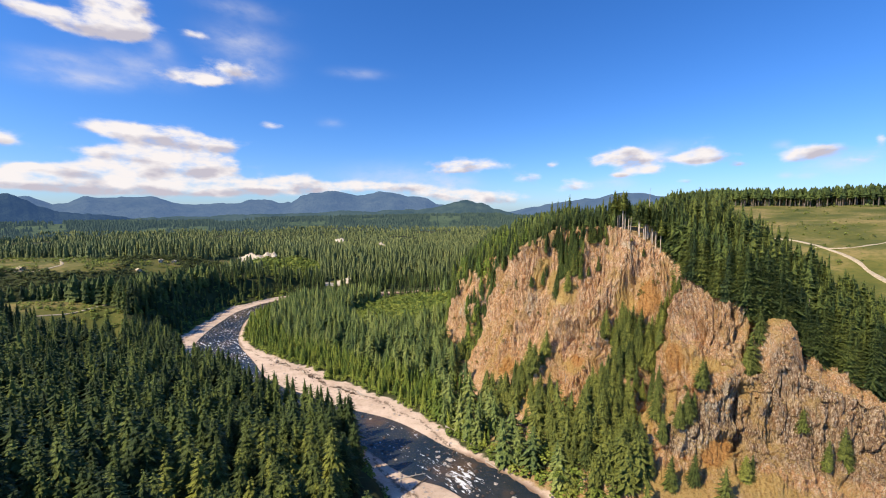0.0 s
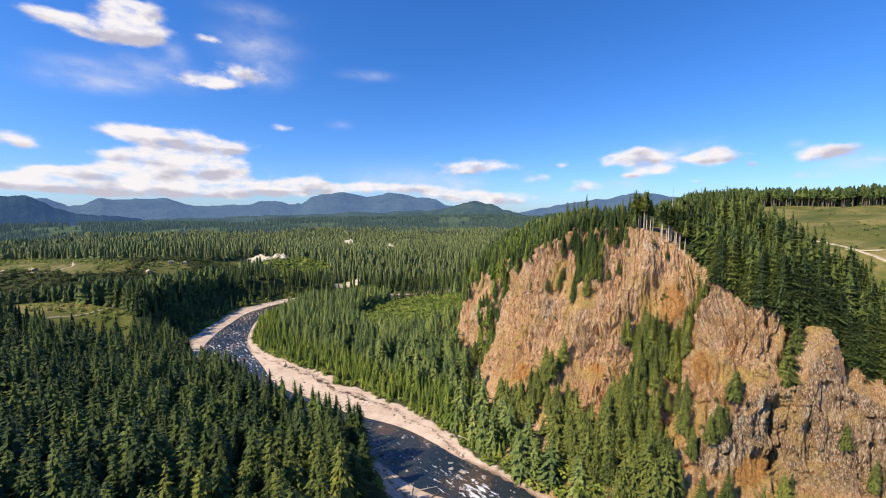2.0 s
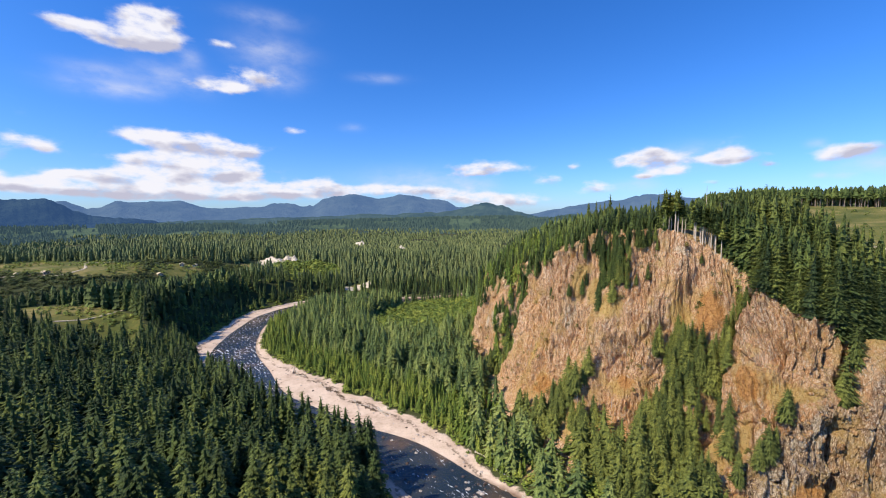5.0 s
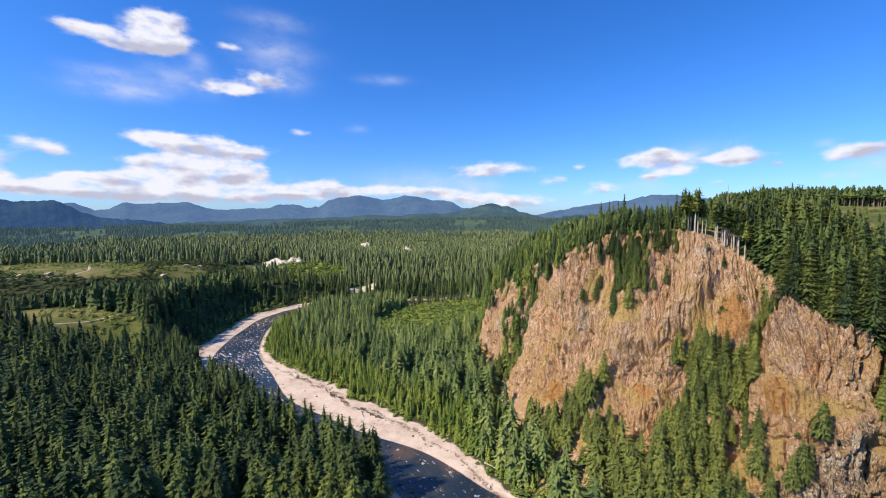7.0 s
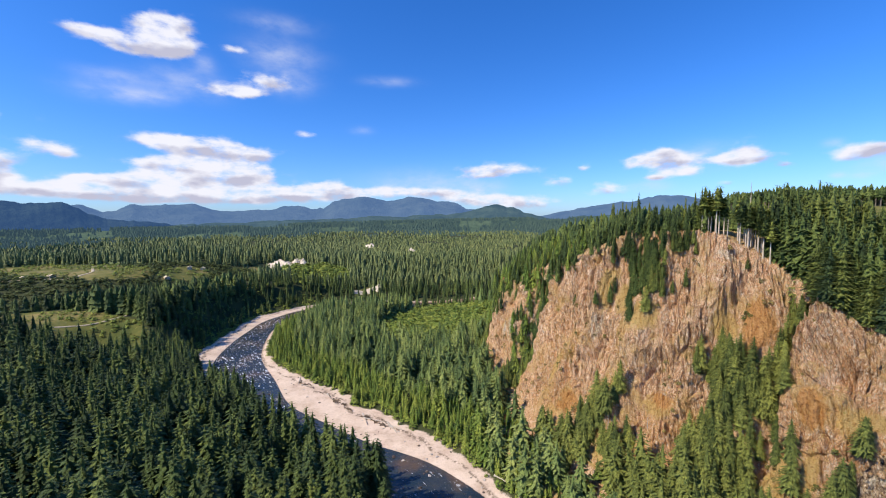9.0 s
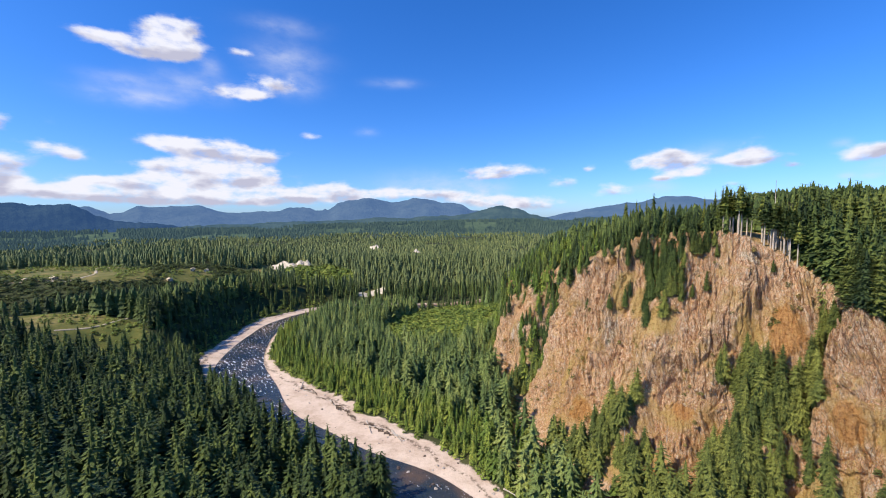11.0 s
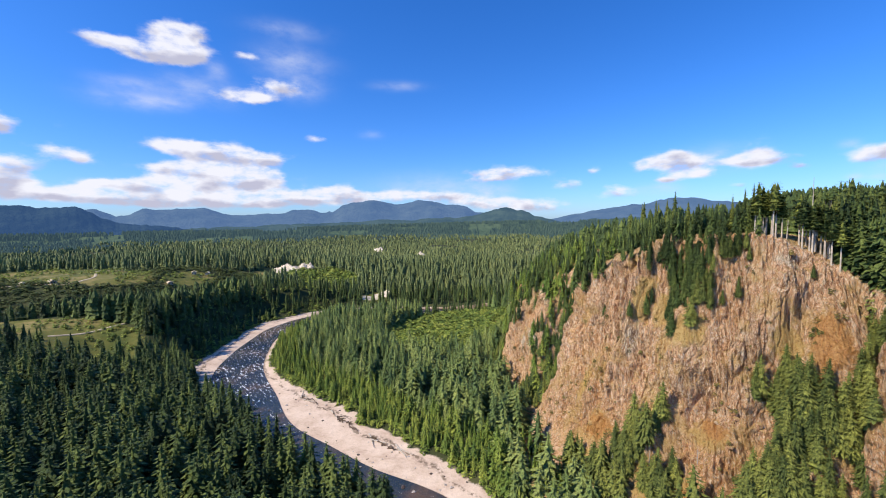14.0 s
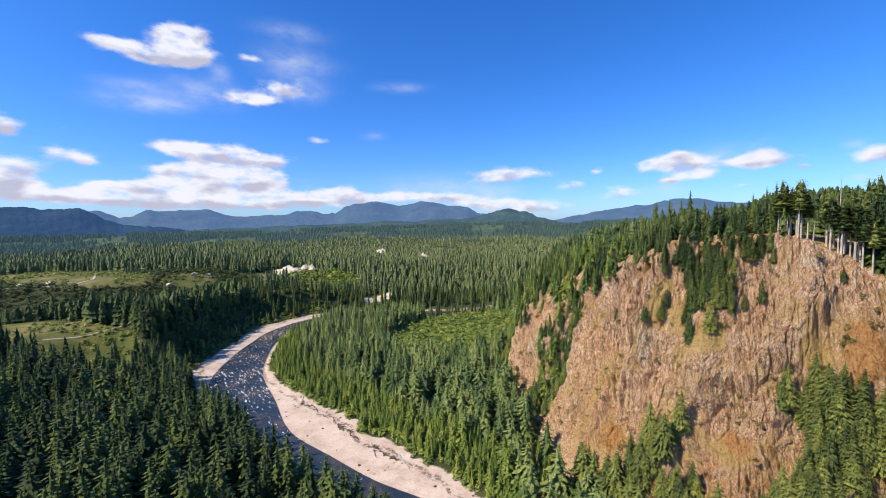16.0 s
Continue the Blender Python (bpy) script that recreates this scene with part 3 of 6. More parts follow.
# ---- ground ----
def in_field(x, y):
    """1 where the land is open: two meadows on the high bank, the cleared hill."""
    j = 26 * (fbm2(x, y, 70, 3, 3) - 0.5)
    low = ((x + 340 + j) / 84) ** 2 + ((y - 326 + j) / 36) ** 2 < 1
    high = ((x + 505 + 1.6 * j) / 110) ** 2 + ((y - 497 + 0.1 * (x + 525) + 1.8 * j) / 58) ** 2 < 1
    q, l = 0.69 * x + 0.72 * y, 0.72 * x - 0.69 * y
    hill = (q > 240 + j) & (q < 690 + j * 0.7) & (l > -215 + j) & (x > 110)
    green = ((x + 250 + j) / 55) ** 2 + ((y - 650 + j) / 45) ** 2 < 1
    shrubs = ((x + 38 - 0.1 * (y - 480) + j) / 62) ** 2 + ((y - 448 + j) / 80) ** 2 < 1
    pits = (((x + 312) / 52) ** 2 + ((y - 672) / 58) ** 2 < 1) | (((x + 160) / 22) ** 2 + ((y - 612) / 22) ** 2 < 1)
    pits |= (((x + 350) / 40) ** 2 + ((y - 1365) / 40) ** 2 < 1) | (((x + 188) / 26) ** 2 + ((y - 1218) / 28) ** 2 < 1) | (((x + 92) / 20) ** 2 + ((y - 1056) / 24) ** 2 < 1)
    pits |= ((x + 380) / 22) ** 2 + ((y - 535) / 40) ** 2 < 1
    return low | high | hill | green | shrubs | pits


def near_toe(x, y):
    """1 on the dry slope along the foot of the bluff."""
    ends = [(8, 275), (14, 248), (25, 216), (37, 192), (47, 170), (55, 150), (68, 137), (97, 127), (126, 125)]
    d = np.full(len(x), 1e9)
    for (ax, ay), (bx, by) in zip(ends, ends[1:]):
        k = np.clip(((x - ax) * (bx - ax) + (y - ay) * (by - ay)) / ((bx - ax) ** 2 + (by - ay) ** 2), 0, 1)
        d = np.minimum(d, np.hypot(x - ax - k * (bx - ax), y - ay - k * (by - ay)))
    return 1 - ss(9, 20, d)


def build_ground():
    def axis(lo, hi, mid, n, bend):
        a, b = np.arcsinh((lo - mid) / bend), np.arcsinh((hi - mid) / bend)
        return mid + bend * np.sinh(np.linspace(a, b, n))
    xs, ys = axis(-4900, 4900, -110, 320, 90), axis(-2600, 4900, 290, 320, 90)
    X, Y = [a.ravel() for a in np.meshgrid(xs, ys, indexing="ij")]
    rv = river(X, Y)
    Z = height(X, Y, rv)
    F = grid_faces(len(xs), len(ys))
    me = mesh_of("ground", np.stack([X, Y, Z], 1), F, [GROUND_M])
    for key, values in (("open_land", in_field(X, Y).astype(float)), ("dry_slope", near_toe(X, Y)), ("past_gravel", rv[0] - rv[2]), ("past_water", rv[0])):
        me.attributes.new(key, "FLOAT", "POINT").data.foreach_set("value", values.astype(np.float32))
    ob = new("ground", me)
    return tagged(ob, "forest floor, meadows and river gravel of a wide valley", "ground", kind="structure")


build_ground()


def build_water():
    n, m = len(RIVER), 15
    nor = np.stack([-TANG[:, 1], TANG[:, 0]], 1)
    v = np.linspace(-1, 1, m)
    half = RIVER[:, 2] + 1.6
    P = RIVER[:, None, :2] + nor[:, None] * (v[None, :, None] * half[:, None, None])
    V = np.concatenate([P, np.full((n, m, 1), 0.12)], 2).reshape(-1, 3)
    ob = new("water", mesh_of("water", V, grid_faces(n, m), [WATER_M]))
    return tagged(ob, "dark clear river water with white riffles", "river", kind="structure")


build_water()

# ---- the bluff ----
# toe, edge of the cliff, spine behind it: from the far end round to the near one
BLUFF = [
    ((22, 430, 5), (40, 430, 24), (62, 470, 30)),
    ((-3, 350, 7), (13, 352, 60), (52, 424, 76)),
    ((4, 300, 8), (27, 308, 74), (76, 372, 98)),
    ((14, 248, 8), (47, 258, 91), (92, 318, 106)),
    ((25, 216, 9), (68, 242, 105), (108, 288, 108)),
    ((37, 192, 9), (93, 220, 107), (128, 262, 108)),
    ((47, 170, 9), (110, 210, 97), (144, 244, 106)),
    ((55, 150, 9), (114, 190, 84), (153, 216, 100)),
    ((68, 137, 9), (122, 168, 77), (158, 184, 84)),
    ((97, 127, 9), (141, 164, 62), (172, 172, 68)),
    ((126, 125, 9), (166, 153, 46), (188, 168, 56)),
    ((160, 112, 9), (198, 138, 40), (216, 152, 48))]
NU, NV, NC = 860, 240, 40
TOE, EDGE, SPINE = [spline([r[k] for r in BLUFF], 40) for k in range(3)]


def bluff_point(u, v):
    """u 0 to 11 along, v 0 at the toe, 1 at the edge, 2 at the spine, 3 sunk behind."""
    i = np.clip(u / (len(BLUFF) - 1), 0, 1) * (len(TOE) - 1)
    a = np.floor(i).astype(int).clip(0, len(TOE) - 2)
    f = (i - a)[:, None]
    t, e, s = [c[a] * (1 - f) + c[a + 1] * f for c in (TOE, EDGE, SPINE)]
    low, mid, back = np.clip(v, 0, 1), np.clip(v - 1, 0, 1), np.clip(v - 2, 0, 1)
    crag = ss(7.7, 8.45, u)
    k = np.linspace(0, 1, 6)
    lift = ss(8.45, 9.3, u)
    h = np.interp(low, k, [0, 0.30, 0.50, 0.64, 0.84, 1]) * (1 - crag) + np.interp(low, k, [0, 0.34, 0.61, 0.70, 0.90, 1]) * crag
    w = np.interp(low, k, [0, 0.14, 0.32, 0.52, 0.82, 1]) * (1 - crag) + np.where(low < 0.6, np.interp(low, k, [0, 0.13, 0.28, 0.65, 0.79, 1]) * (1 + 0.48 * lift * low / 0.6), np.interp(low, [0.6, 0.8, 1.0], [0.65, 0.79, 1]) * (1 - lift) + lift * np.interp(low, [0.6, 0.8, 1.0], [0.962, 0.975, 1])) * crag
    p = t + (e - t) * np.stack([h, h, w], 1)
    up = (s - e) * mid[:, None]
    up[:, 2] = (s - e)[:, 2] * np.sin(mid * np.pi / 2)
    p = p + up
    out = (s - e).copy()
    out[:, 2] = 0
    out /= np.linalg.norm(out, axis=1)[:, None]
    p = p + out * (back * 70)[:, None]
    p[:, 2] -= 60 * back ** 1.5
    return p


def zone(u, v, spots):
    """How deep a place of the face lies in some rounded patches: along, up, and their half sizes."""
    return np.max([np.exp(-((u - a) / da) ** 2 - ((v - b) / db) ** 2) for a, b, da, db in spots], 0)


GRASSY = [(8.2, 0.12, 0.6, 0.10), (9.4, 0.12, 0.6, 0.10), (6.3, 0.77, 0.34, 0.10), (5.8, 0.71, 0.3, 0.05), (3.9, 0.76, 0.16, 0.10), (4.2, 0.72, 0.2, 0.06), (4.6, 0.67, 0.22, 0.05), (4.35, 0.35, 0.3, 0.06), (5.2, 0.38, 0.35, 0.06),
          (3.8, 0.25, 0.3, 0.07), (2.55, 0.20, 0.25, 0.07), (7.45, 0.66, 0.25, 0.06), (8.0, 0.67, 0.4, 0.05), (8.85, 0.80, 0.5, 0.07), (7.6, 0.46, 0.14, 0.12), (8.45, 0.32, 0.26, 0.12),
          (6.6, 0.58, 0.3, 0.07), (7.2, 0.30, 0.4, 0.2), (5.2, 0.15, 0.8, 0.10), (3.9, 0.10, 0.5, 0.06), (9.0, 0.2, 0.5, 0.06), (3.2, 0.42, 0.12, 0.12)]
RUSTY = [(6.33, 0.77, 0.36, 0.10), (8.45, 0.33, 0.22, 0.10), (7.45, 0.66, 0.22, 0.06), (5.3, 0.42, 0.4, 0.06), (5.6, 0.15, 0.5, 0.1), (3.8, 0.25, 0.3, 0.07)]
PALE = [(8.16, 0.49, 0.07, 0.05), (8.02, 0.34, 0.05, 0.08), (8.31, 0.55, 0.10, 0.05), (8.06, 0.38, 0.14, 0.05), (9.0, 0.5, 0.08, 0.06), (3.86, 0.62, 0.10, 0.07), (5.53, 0.57, 0.13, 0.045), (5.44, 0.93, 0.2, 0.03), (8.46, 0.54, 0.17, 0.08), (8.2, 0.36, 0.2, 0.05), (7.95, 0.46, 0.12, 0.05), (8.05, 0.30, 0.10, 0.04), (2.1, 0.6, 0.15, 0.1)]


def grey_share(u, v):
    top = np.interp(u, [7.6, 8.4], [0.36, 0.62])
    crag = ss(7.55, 7.85, u) * ss(0.22, 0.32, v) * (1 - ss(top, top + 0.06, v)) * (0.60 + 0.12 * (u < 8.6))
    high = ss(7.0, 7.3, u) * ss(0.72, 0.8, v) * 0.42
    return np.maximum(np.maximum(crag, high), 0.52 * zone(u, v, [(5.6, 0.86, 0.4, 0.06), (5.3, 0.66, 0.35, 0.16), (2.6, 0.7, 0.3, 0.2)]))


def cells(a, b, seed):
    """Cracked blocks: each place's own number from 0 to 1, and how far it lies from the crack round its block."""
    ia, ib = np.floor(a).astype(np.int64), np.floor(b).astype(np.int64)
    d1, d2, own = np.full(len(a), 9.0), np.full(len(a), 9.0), np.zeros(len(a))
    for da in (-1, 0, 1):
        for db in (-1, 0, 1):
            ca, cb = ia + da, ib + db
            h = (ca * 374761393 + cb * 668265263 + seed * 1274126177) & 0x7FFFFFFF
            h = ((h ^ (h >> 13)) * 1103515245) & 0x7FFFFFFF
            h ^= h >> 15
            d = np.hypot(a - ca - (h & 0x3FF) / 1023.0, b - cb - ((h >> 10) & 0x3FF) / 1023.0)
            first = d < d1
            d2 = np.where(first, d1, np.minimum(d2, d))
            own = np.where(first, ((h >> 4) & 0xFFF) / 4095.0, own)
            d1 = np.where(first, d, d1)
    return own, d2 - d1


def bluff_rough(p, u, v, normal):
    """The point after buttresses, columns and cracks have moved it along the way the face looks."""
    face = ss(0.04, 0.25, v) * (1 - ss(0.97, 1.10, v))
    big = fbm(p / 24 + 3.3, 3) - 0.5
    col = np.abs(2 * fbm(np.stack([p[:, 0] / 8.0, p[:, 1] / 8.0, p[:, 2] / 34.0], 1), 3) - 1)
    rift = np.abs(vnoise(np.stack([p[:, 0] / 6.5, p[:, 1] / 6.5, p[:, 2] / 38.0], 1) + 40) - 0.5)
    rift = (1 - ss(0.0, 0.05, rift)) * ss(0.4, 0.55, vnoise(p / 15 + 70))
    slim = np.abs(2 * vnoise(np.stack([p[:, 0] / 1.9, p[:, 1] / 1.9, p[:, 2] / 8.0], 1) + 9) - 1)
    block = fbm(np.stack([p[:, 0] / 5.5, p[:, 1] / 5.5, p[:, 2] / 9.0], 1) + 5, 3)
    grit = fbm(np.stack([p[:, 0] / 1.6, p[:, 1] / 1.6, p[:, 2] / 5.0], 1) + 31, 2)
    ledge = np.abs(((p[:, 2] + 9 * fbm(p / 12 + 8, 2)) / 9.0) % 1 - 0.5) * 2
    # columns split one from another, blocks broken across
    s = 1.5 * (0.93 * p[:, 0] - 0.36 * p[:, 1]) + 2.0 * fbm(p / 7 + 21, 2)
    rise = p[:, 2] + 8 * fbm(p / 14 + 51, 2)
    wide_c, wide_e = cells(s / 7.5, rise / 17, 1)
    tall_c, tall_e = cells(s / 2.6, rise / 12, 2)
    thin_c, thin_e = cells(s / 1.15, rise / 4.6, 3)
    split = 1.5 * (wide_c - 0.5) + 1.6 * (tall_c - 0.5) + 1.3 * (thin_c - 0.5) - 0.7 * (1 - ss(0, 0.10, wide_e)) - 0.5 * (1 - ss(0, 0.14, tall_e))
    gash = np.exp(-((u - 8.62 - 0.05 * np.sin(v * 20)) / 0.04) ** 2) * (v > 0.34) * (v < 0.64)
    calm = 1 - 0.6 * zone(u, v, GRASSY)
    butt = np.sin(u * 7.0 + 2.2 * fbm(p / 30 + 60, 2)) * ss(2.6, 3.2, u) * (1 - ss(5.9, 6.4, u)) * ss(0.12, 0.3, v) * (1 - ss(0.85, 1, v))
    d = face * (calm * (13 * big + 4.5 * (0.3 - col) + split + 1.0 * (0.5 - slim) + 1.4 * (block - 0.5) + 1.4 * (grit - 0.5) - 2.2 * rift) + 0.5 * (ledge - 0.5) - 4 * gash + 3.0 * butt) + (1 - face) * (3.0 * big + 1.2 * (block - 0.5))
    flat_top = ss(8.1, 8.4, u) * (1 - ss(9.5, 9.9, u)) * ss(0.55, 0.62, v) * (1 - ss(0.80, 0.86, v))
    d = d * (1 - 0.75 * flat_top) + 1.3 * ss(8.0, 8.4, u) * ss(0.28, 0.45, v) * (1 - ss(0.6, 0.64, v))
    cleft = 8 * np.exp(-((u - 2.42) / 0.17) ** 2) + 9 * np.exp(-((u - 6.95 + 0.22 * v) / 0.24) ** 2) + 5 * np.exp(-((u - 4.35) / 0.22) ** 2) * ss(0.6, 0.8, v) + 4 * np.exp(-((u - 3.55) / 0.1) ** 2) + 1.2 * np.exp(-((u - 7.68) / 0.14) ** 2) * ss(0.6, 0.8, v) + 3 * np.exp(-((u - 8.55) / 0.14) ** 2) * ss(0.66, 0.8, v)
    knob = 3 * np.exp(-((u - 7.25) / 0.13) ** 2) * np.exp(-((v - 0.95) / 0.13) ** 2) + 1.5 * np.exp(-((u - 7.95) / 0.15) ** 2) * np.exp(-((v - 0.95) / 0.12) ** 2)
    knob = knob + 7 * np.exp(-((u - 8.95) / 0.16) ** 2) * np.exp(-((v - 0.96) / 0.09) ** 2) + 2 * np.exp(-((u - 8.3) / 0.3) ** 2) * np.exp(-((v - 0.56) / 0.1) ** 2) + 5 * np.exp(-((u - 2.15) / 0.3) ** 2) * np.exp(-((v - 0.7) / 0.25) ** 2)
    d = d - cleft * face + knob
    d *= 1 - 0.5 * ss(4.3, 5, u) * (1 - ss(5.8, 6.4, u)) * ss(0.7, 0.95, v)
    q = p + normal * d[:, None]
    # a broken rim, and lumps on the ribs beside the great face
    ribs = ss(6.8, 7.05, u) * (1 - ss(8.7, 9.2, u)) * ss(0.3, 0.45, v) * (1 - ss(1.05, 1.2, v))
    lump, _ = cells(s / 5.0, rise / 6.5, 5)
    q = q + normal * (ribs * (9 * (fbm(p / 9 + 91, 3) - 0.5) + 2.4 * (lump - 0.5)))[:, None]
    rim = ss(0.78, 0.95, v) * (1 - ss(1.04, 1.14, v)) * (1 - 0.75 * ss(4.5, 4.9, u) * (1 - ss(6.0, 6.3, u)))
    q[:, 2] += rim * (-1.5 * ribs * np.sin(u * 9.0) ** 2 + 3.2 * (wide_c - 0.5) + 2.0 * ribs * (lump - 0.6) + 2.6 * (tall_c - 0.5) + 1.2 * (thin_c - 0.5)) * (1 - 0.3 * ss(7.2, 7.4, u) * (1 - ss(8.1, 8.3, u)))
    return q


PILLARS = [(135, 160, 9.5, 48, 73), (154, 155, 5, 40, 53)]


def build_bluff_sheet():
    vs = np.concatenate([np.linspace(0, 1.05, NV), 1.05 + np.linspace(0, 1, NC)[1:] * 1.95])
    us = np.linspace(0, len(BLUFF) - 1, NU)
    U, V = [a.ravel() for a in np.meshgrid(us, vs, indexing="ij")]
    P = bluff_point(U, V)
    G = P.reshape(len(us), len(vs), 3)
    n = np.cross(np.gradient(G, axis=0), np.gradient(G, axis=1)).reshape(-1, 3)
    n /= np.linalg.norm(n, axis=1)[:, None] + 1e-9
    n *= np.sign(n[:, 2:3] + 1e-9)
    Q = bluff_rough(P, U, V, n)
    Q[:, 2] -= 9 * (1 - ss(0, 0.06, V))
    # rounded pillars standing on the ledge
    for x, y, r, base, top in PILLARS:
        d = np.hypot(Q[:, 0] - x, Q[:, 1] - y) / (r * (0.85 + 0.3 * fbm(Q / 6, 2)))
        dome = base + (top - base) * np.clip(1 - d ** 2.6, 0, 1) ** 0.7 + 2.2 * (fbm(Q / 3.0 + 17, 3) - 0.5)
        Q[:, 2] = np.where((d < 1) & (V > 0.55) & (V < 1.25), np.maximum(Q[:, 2], dome), Q[:, 2])
    return us, vs, Q


US, VS, BLUFF_P = build_bluff_sheet()
BLUFF_G = BLUFF_P.reshape(len(US), len(VS), 3)


def on_bluff(u, v):
    """Point of the finished sheet."""
    i = np.clip(np.searchsorted(US, u), 0, len(US) - 1)
    j = np.clip(np.searchsorted(VS, v), 0, len(VS) - 1)
    return BLUFF_G[i, j]


BLUFF_ME = mesh_of("bluff", BLUFF_P, grid_faces(len(US), len(VS)), [ROCK_M], False)
ALONG, UPWARD = [a.ravel() for a in np.meshgrid(US, VS, indexing="ij")]
for key, values in (("grassy", zone(ALONG, UPWARD, GRASSY)), ("rusty", zone(ALONG, UPWARD, RUSTY)), ("pale", zone(ALONG, UPWARD, PALE)), ("grey_rock", grey_share(ALONG, UPWARD))):
    BLUFF_ME.attributes.new(key, "FLOAT", "POINT").data.foreach_set("value", values.astype(np.float32))
bluff = tagged(new("bluff", BLUFF_ME), "steep reddish-brown rock bluff with cracked columns and ledges", "cliff", kind="structure")


# ---- trees ----
def cone_shape(rng, rings, sides, width, bare=0.06, taper=0.62):
    """A full conifer crown 1 m high: ragged skirts one over another, each hung a little to one side."""
    V, F = [], []
    for k in range(rings):
        f = k / rings
        z0, z1 = bare + (0.98 - bare) * f, bare + (0.98 - bare) * (k + 1.9) / rings
        r = width * (1 - f) ** taper * (0.82 + 0.36 * rng.random()) * (0.82 if k == 0 else 1)
        dx, dy = r * 0.16 * (rng.random() - 0.5), r * 0.16 * (rng.random() - 0.5)
        b, t = len(V), rng.random() * 6.28
        for j in range(sides):
            a = t + 6.283 * (j + 0.6 * rng.random()) / sides
            q = r * (0.66 + 0.6 * rng.random())
            V.append((q * math.cos(a) + dx, q * math.sin(a) + dy, z0 - 0.35 * q * rng.random()))
        V.append((dx, dy, min(0.97 if taper > 0.8 else 1.0, z1)))
        F += [(b + j, b + (j + 1) % sides, b + sides) for j in range(sides)]
    return np.array(V, float), np.array(F, int)


def fir_shape(rng, levels, around, fine, width=0.19, bare=0.05, core=True, droop=1.0):
    """A conifer 1 m high: sloping boughs round a stem, folded along their middle. Vertices and triangles of the crown."""
    V, F = [], []

    def bough(a, r0, r1, z, dz, w):
        ca, sa, b = math.cos(a), math.sin(a), len(V)
        rm = r0 + (r1 - r0) * 0.55
        V.extend(((r0 * ca, r0 * sa, z), (rm * ca - w * sa, rm * sa + w * ca, z - 0.45 * dz - 0.45 * w), (r1 * ca, r1 * sa, z - dz), (rm * ca + w * sa, rm * sa - w * ca, z - 0.45 * dz - 0.45 * w)))
        F.extend(((b, b + 2, b + 1), (b, b + 3, b + 2)))
    lean = rng.random() * 6.28
    if core:
        cv, cf = cone_shape(rng, max(5, round(levels * 0.45)), 7, 0.60 * width, bare, 0.9)
        V.extend(map(tuple, cv))
        F.extend(map(tuple, cf))
    for k in range(levels):
        f = (k + rng.random() * 0.7) / levels
        z = bare + (0.985 - bare) * f
        n = max(3, round(around * (1 - 0.6 * f)))
        turn = rng.random() * 6.28
        for j in range(n):
            a = turn + 6.283 * (j + 0.6 * rng.random()) / n
            L = (width * (1 - f) ** 0.62 * (0.62 + 0.6 * rng.random()) + 0.012) * (1 + 0.15 * math.cos(a - lean))
            if f < 0.12:
                L *= 0.8
            dz = droop * L * (0.30 + 0.75 * rng.random() * (1 - 0.5 * f)) - 0.01 * f
            zz = z + 0.03 * (rng.random() - 0.5)
            w = (0.095 if fine else 0.15) * L + 0.004
            if fine > 1:
                # a stem with pairs of twigs
                bough(a, 0.1 * L, L, zz, dz, 0.05 * L + 0.004)
                for r, out in ((0.3, 0.30), (0.5, 0.26), (0.7, 0.18)):
                    for q in (-1, 1):
                        t = a + q * (0.36 + 0.2 * rng.random())
                        bough(t, r * L * 0.9, (r + out) * L, zz - dz * r * 0.6 + 0.01 * (rng.random() - 0.5), dz * (out + 0.25), 0.045 * L + 0.003)
                continue
            bough(a, 0.1 * L, L, zz, dz, w)
            if fine:
                for q in (-1, 1):
                    t = a + q * (0.30 + 0.15 * rng.random())
                    bough(t, 0.3 * L, L * (0.62 + 0.25 * rng.random()), zz - 0.1 * dz, dz * 0.9, 0.6 * w)
    return np.array(V, float), np.array(F, int)


def bush_shape(rng, n):
    """A low leafy clump: many small leaf patches on an uneven dome."""
    V, F = [], []
    for k in range(n):
        a, h = rng.random() * 6.28, rng.random()
        r = 0.5 * math.sqrt(1 - h * h * 0.8) * (0.6 + 0.5 * rng.random())
        c = np.array((r * math.cos(a), r * math.sin(a), 0.1 + 0.8 * h * (0.7 + 0.4 * rng.random())))
        u = np.array((-math.sin(a), math.cos(a), 0.3 * (rng.random() - 0.5))) * 0.19
        w = np.array((math.cos(a) * 0.6, math.sin(a) * 0.6, -0.5 + 0.3 * rng.random())) * 0.21
        b = len(V)
        V += [c - u * (0.7 + 0.6 * rng.random()), c + w, c + u * (0.7 + 0.6 * rng.random()), c - w]
        F += [(b, b + 1, b + 2), (b, b + 2, b + 3)]
    return np.array(V, float), np.array(F, int)


def trunk_shape(r=0.012, sides=6, top=0.92):
    V, F = [], []
    for z, k in ((-0.04, 1.35), (0.05, 1.0), (0.5, 0.7), (top, 0.18)):
        for j in range(sides):
            a = 6.283 * j / sides
            V.append((r * k * math.cos(a), r * k * math.sin(a), z))
    for s in range(3):
        for j in range(sides):
            a, b = s * sides + j, s * sides + (j + 1) % sides
            F += [(a, b, b + sides), (a, b + sides, a + sides)]
    return np.array(V, float), np.array(F, int)


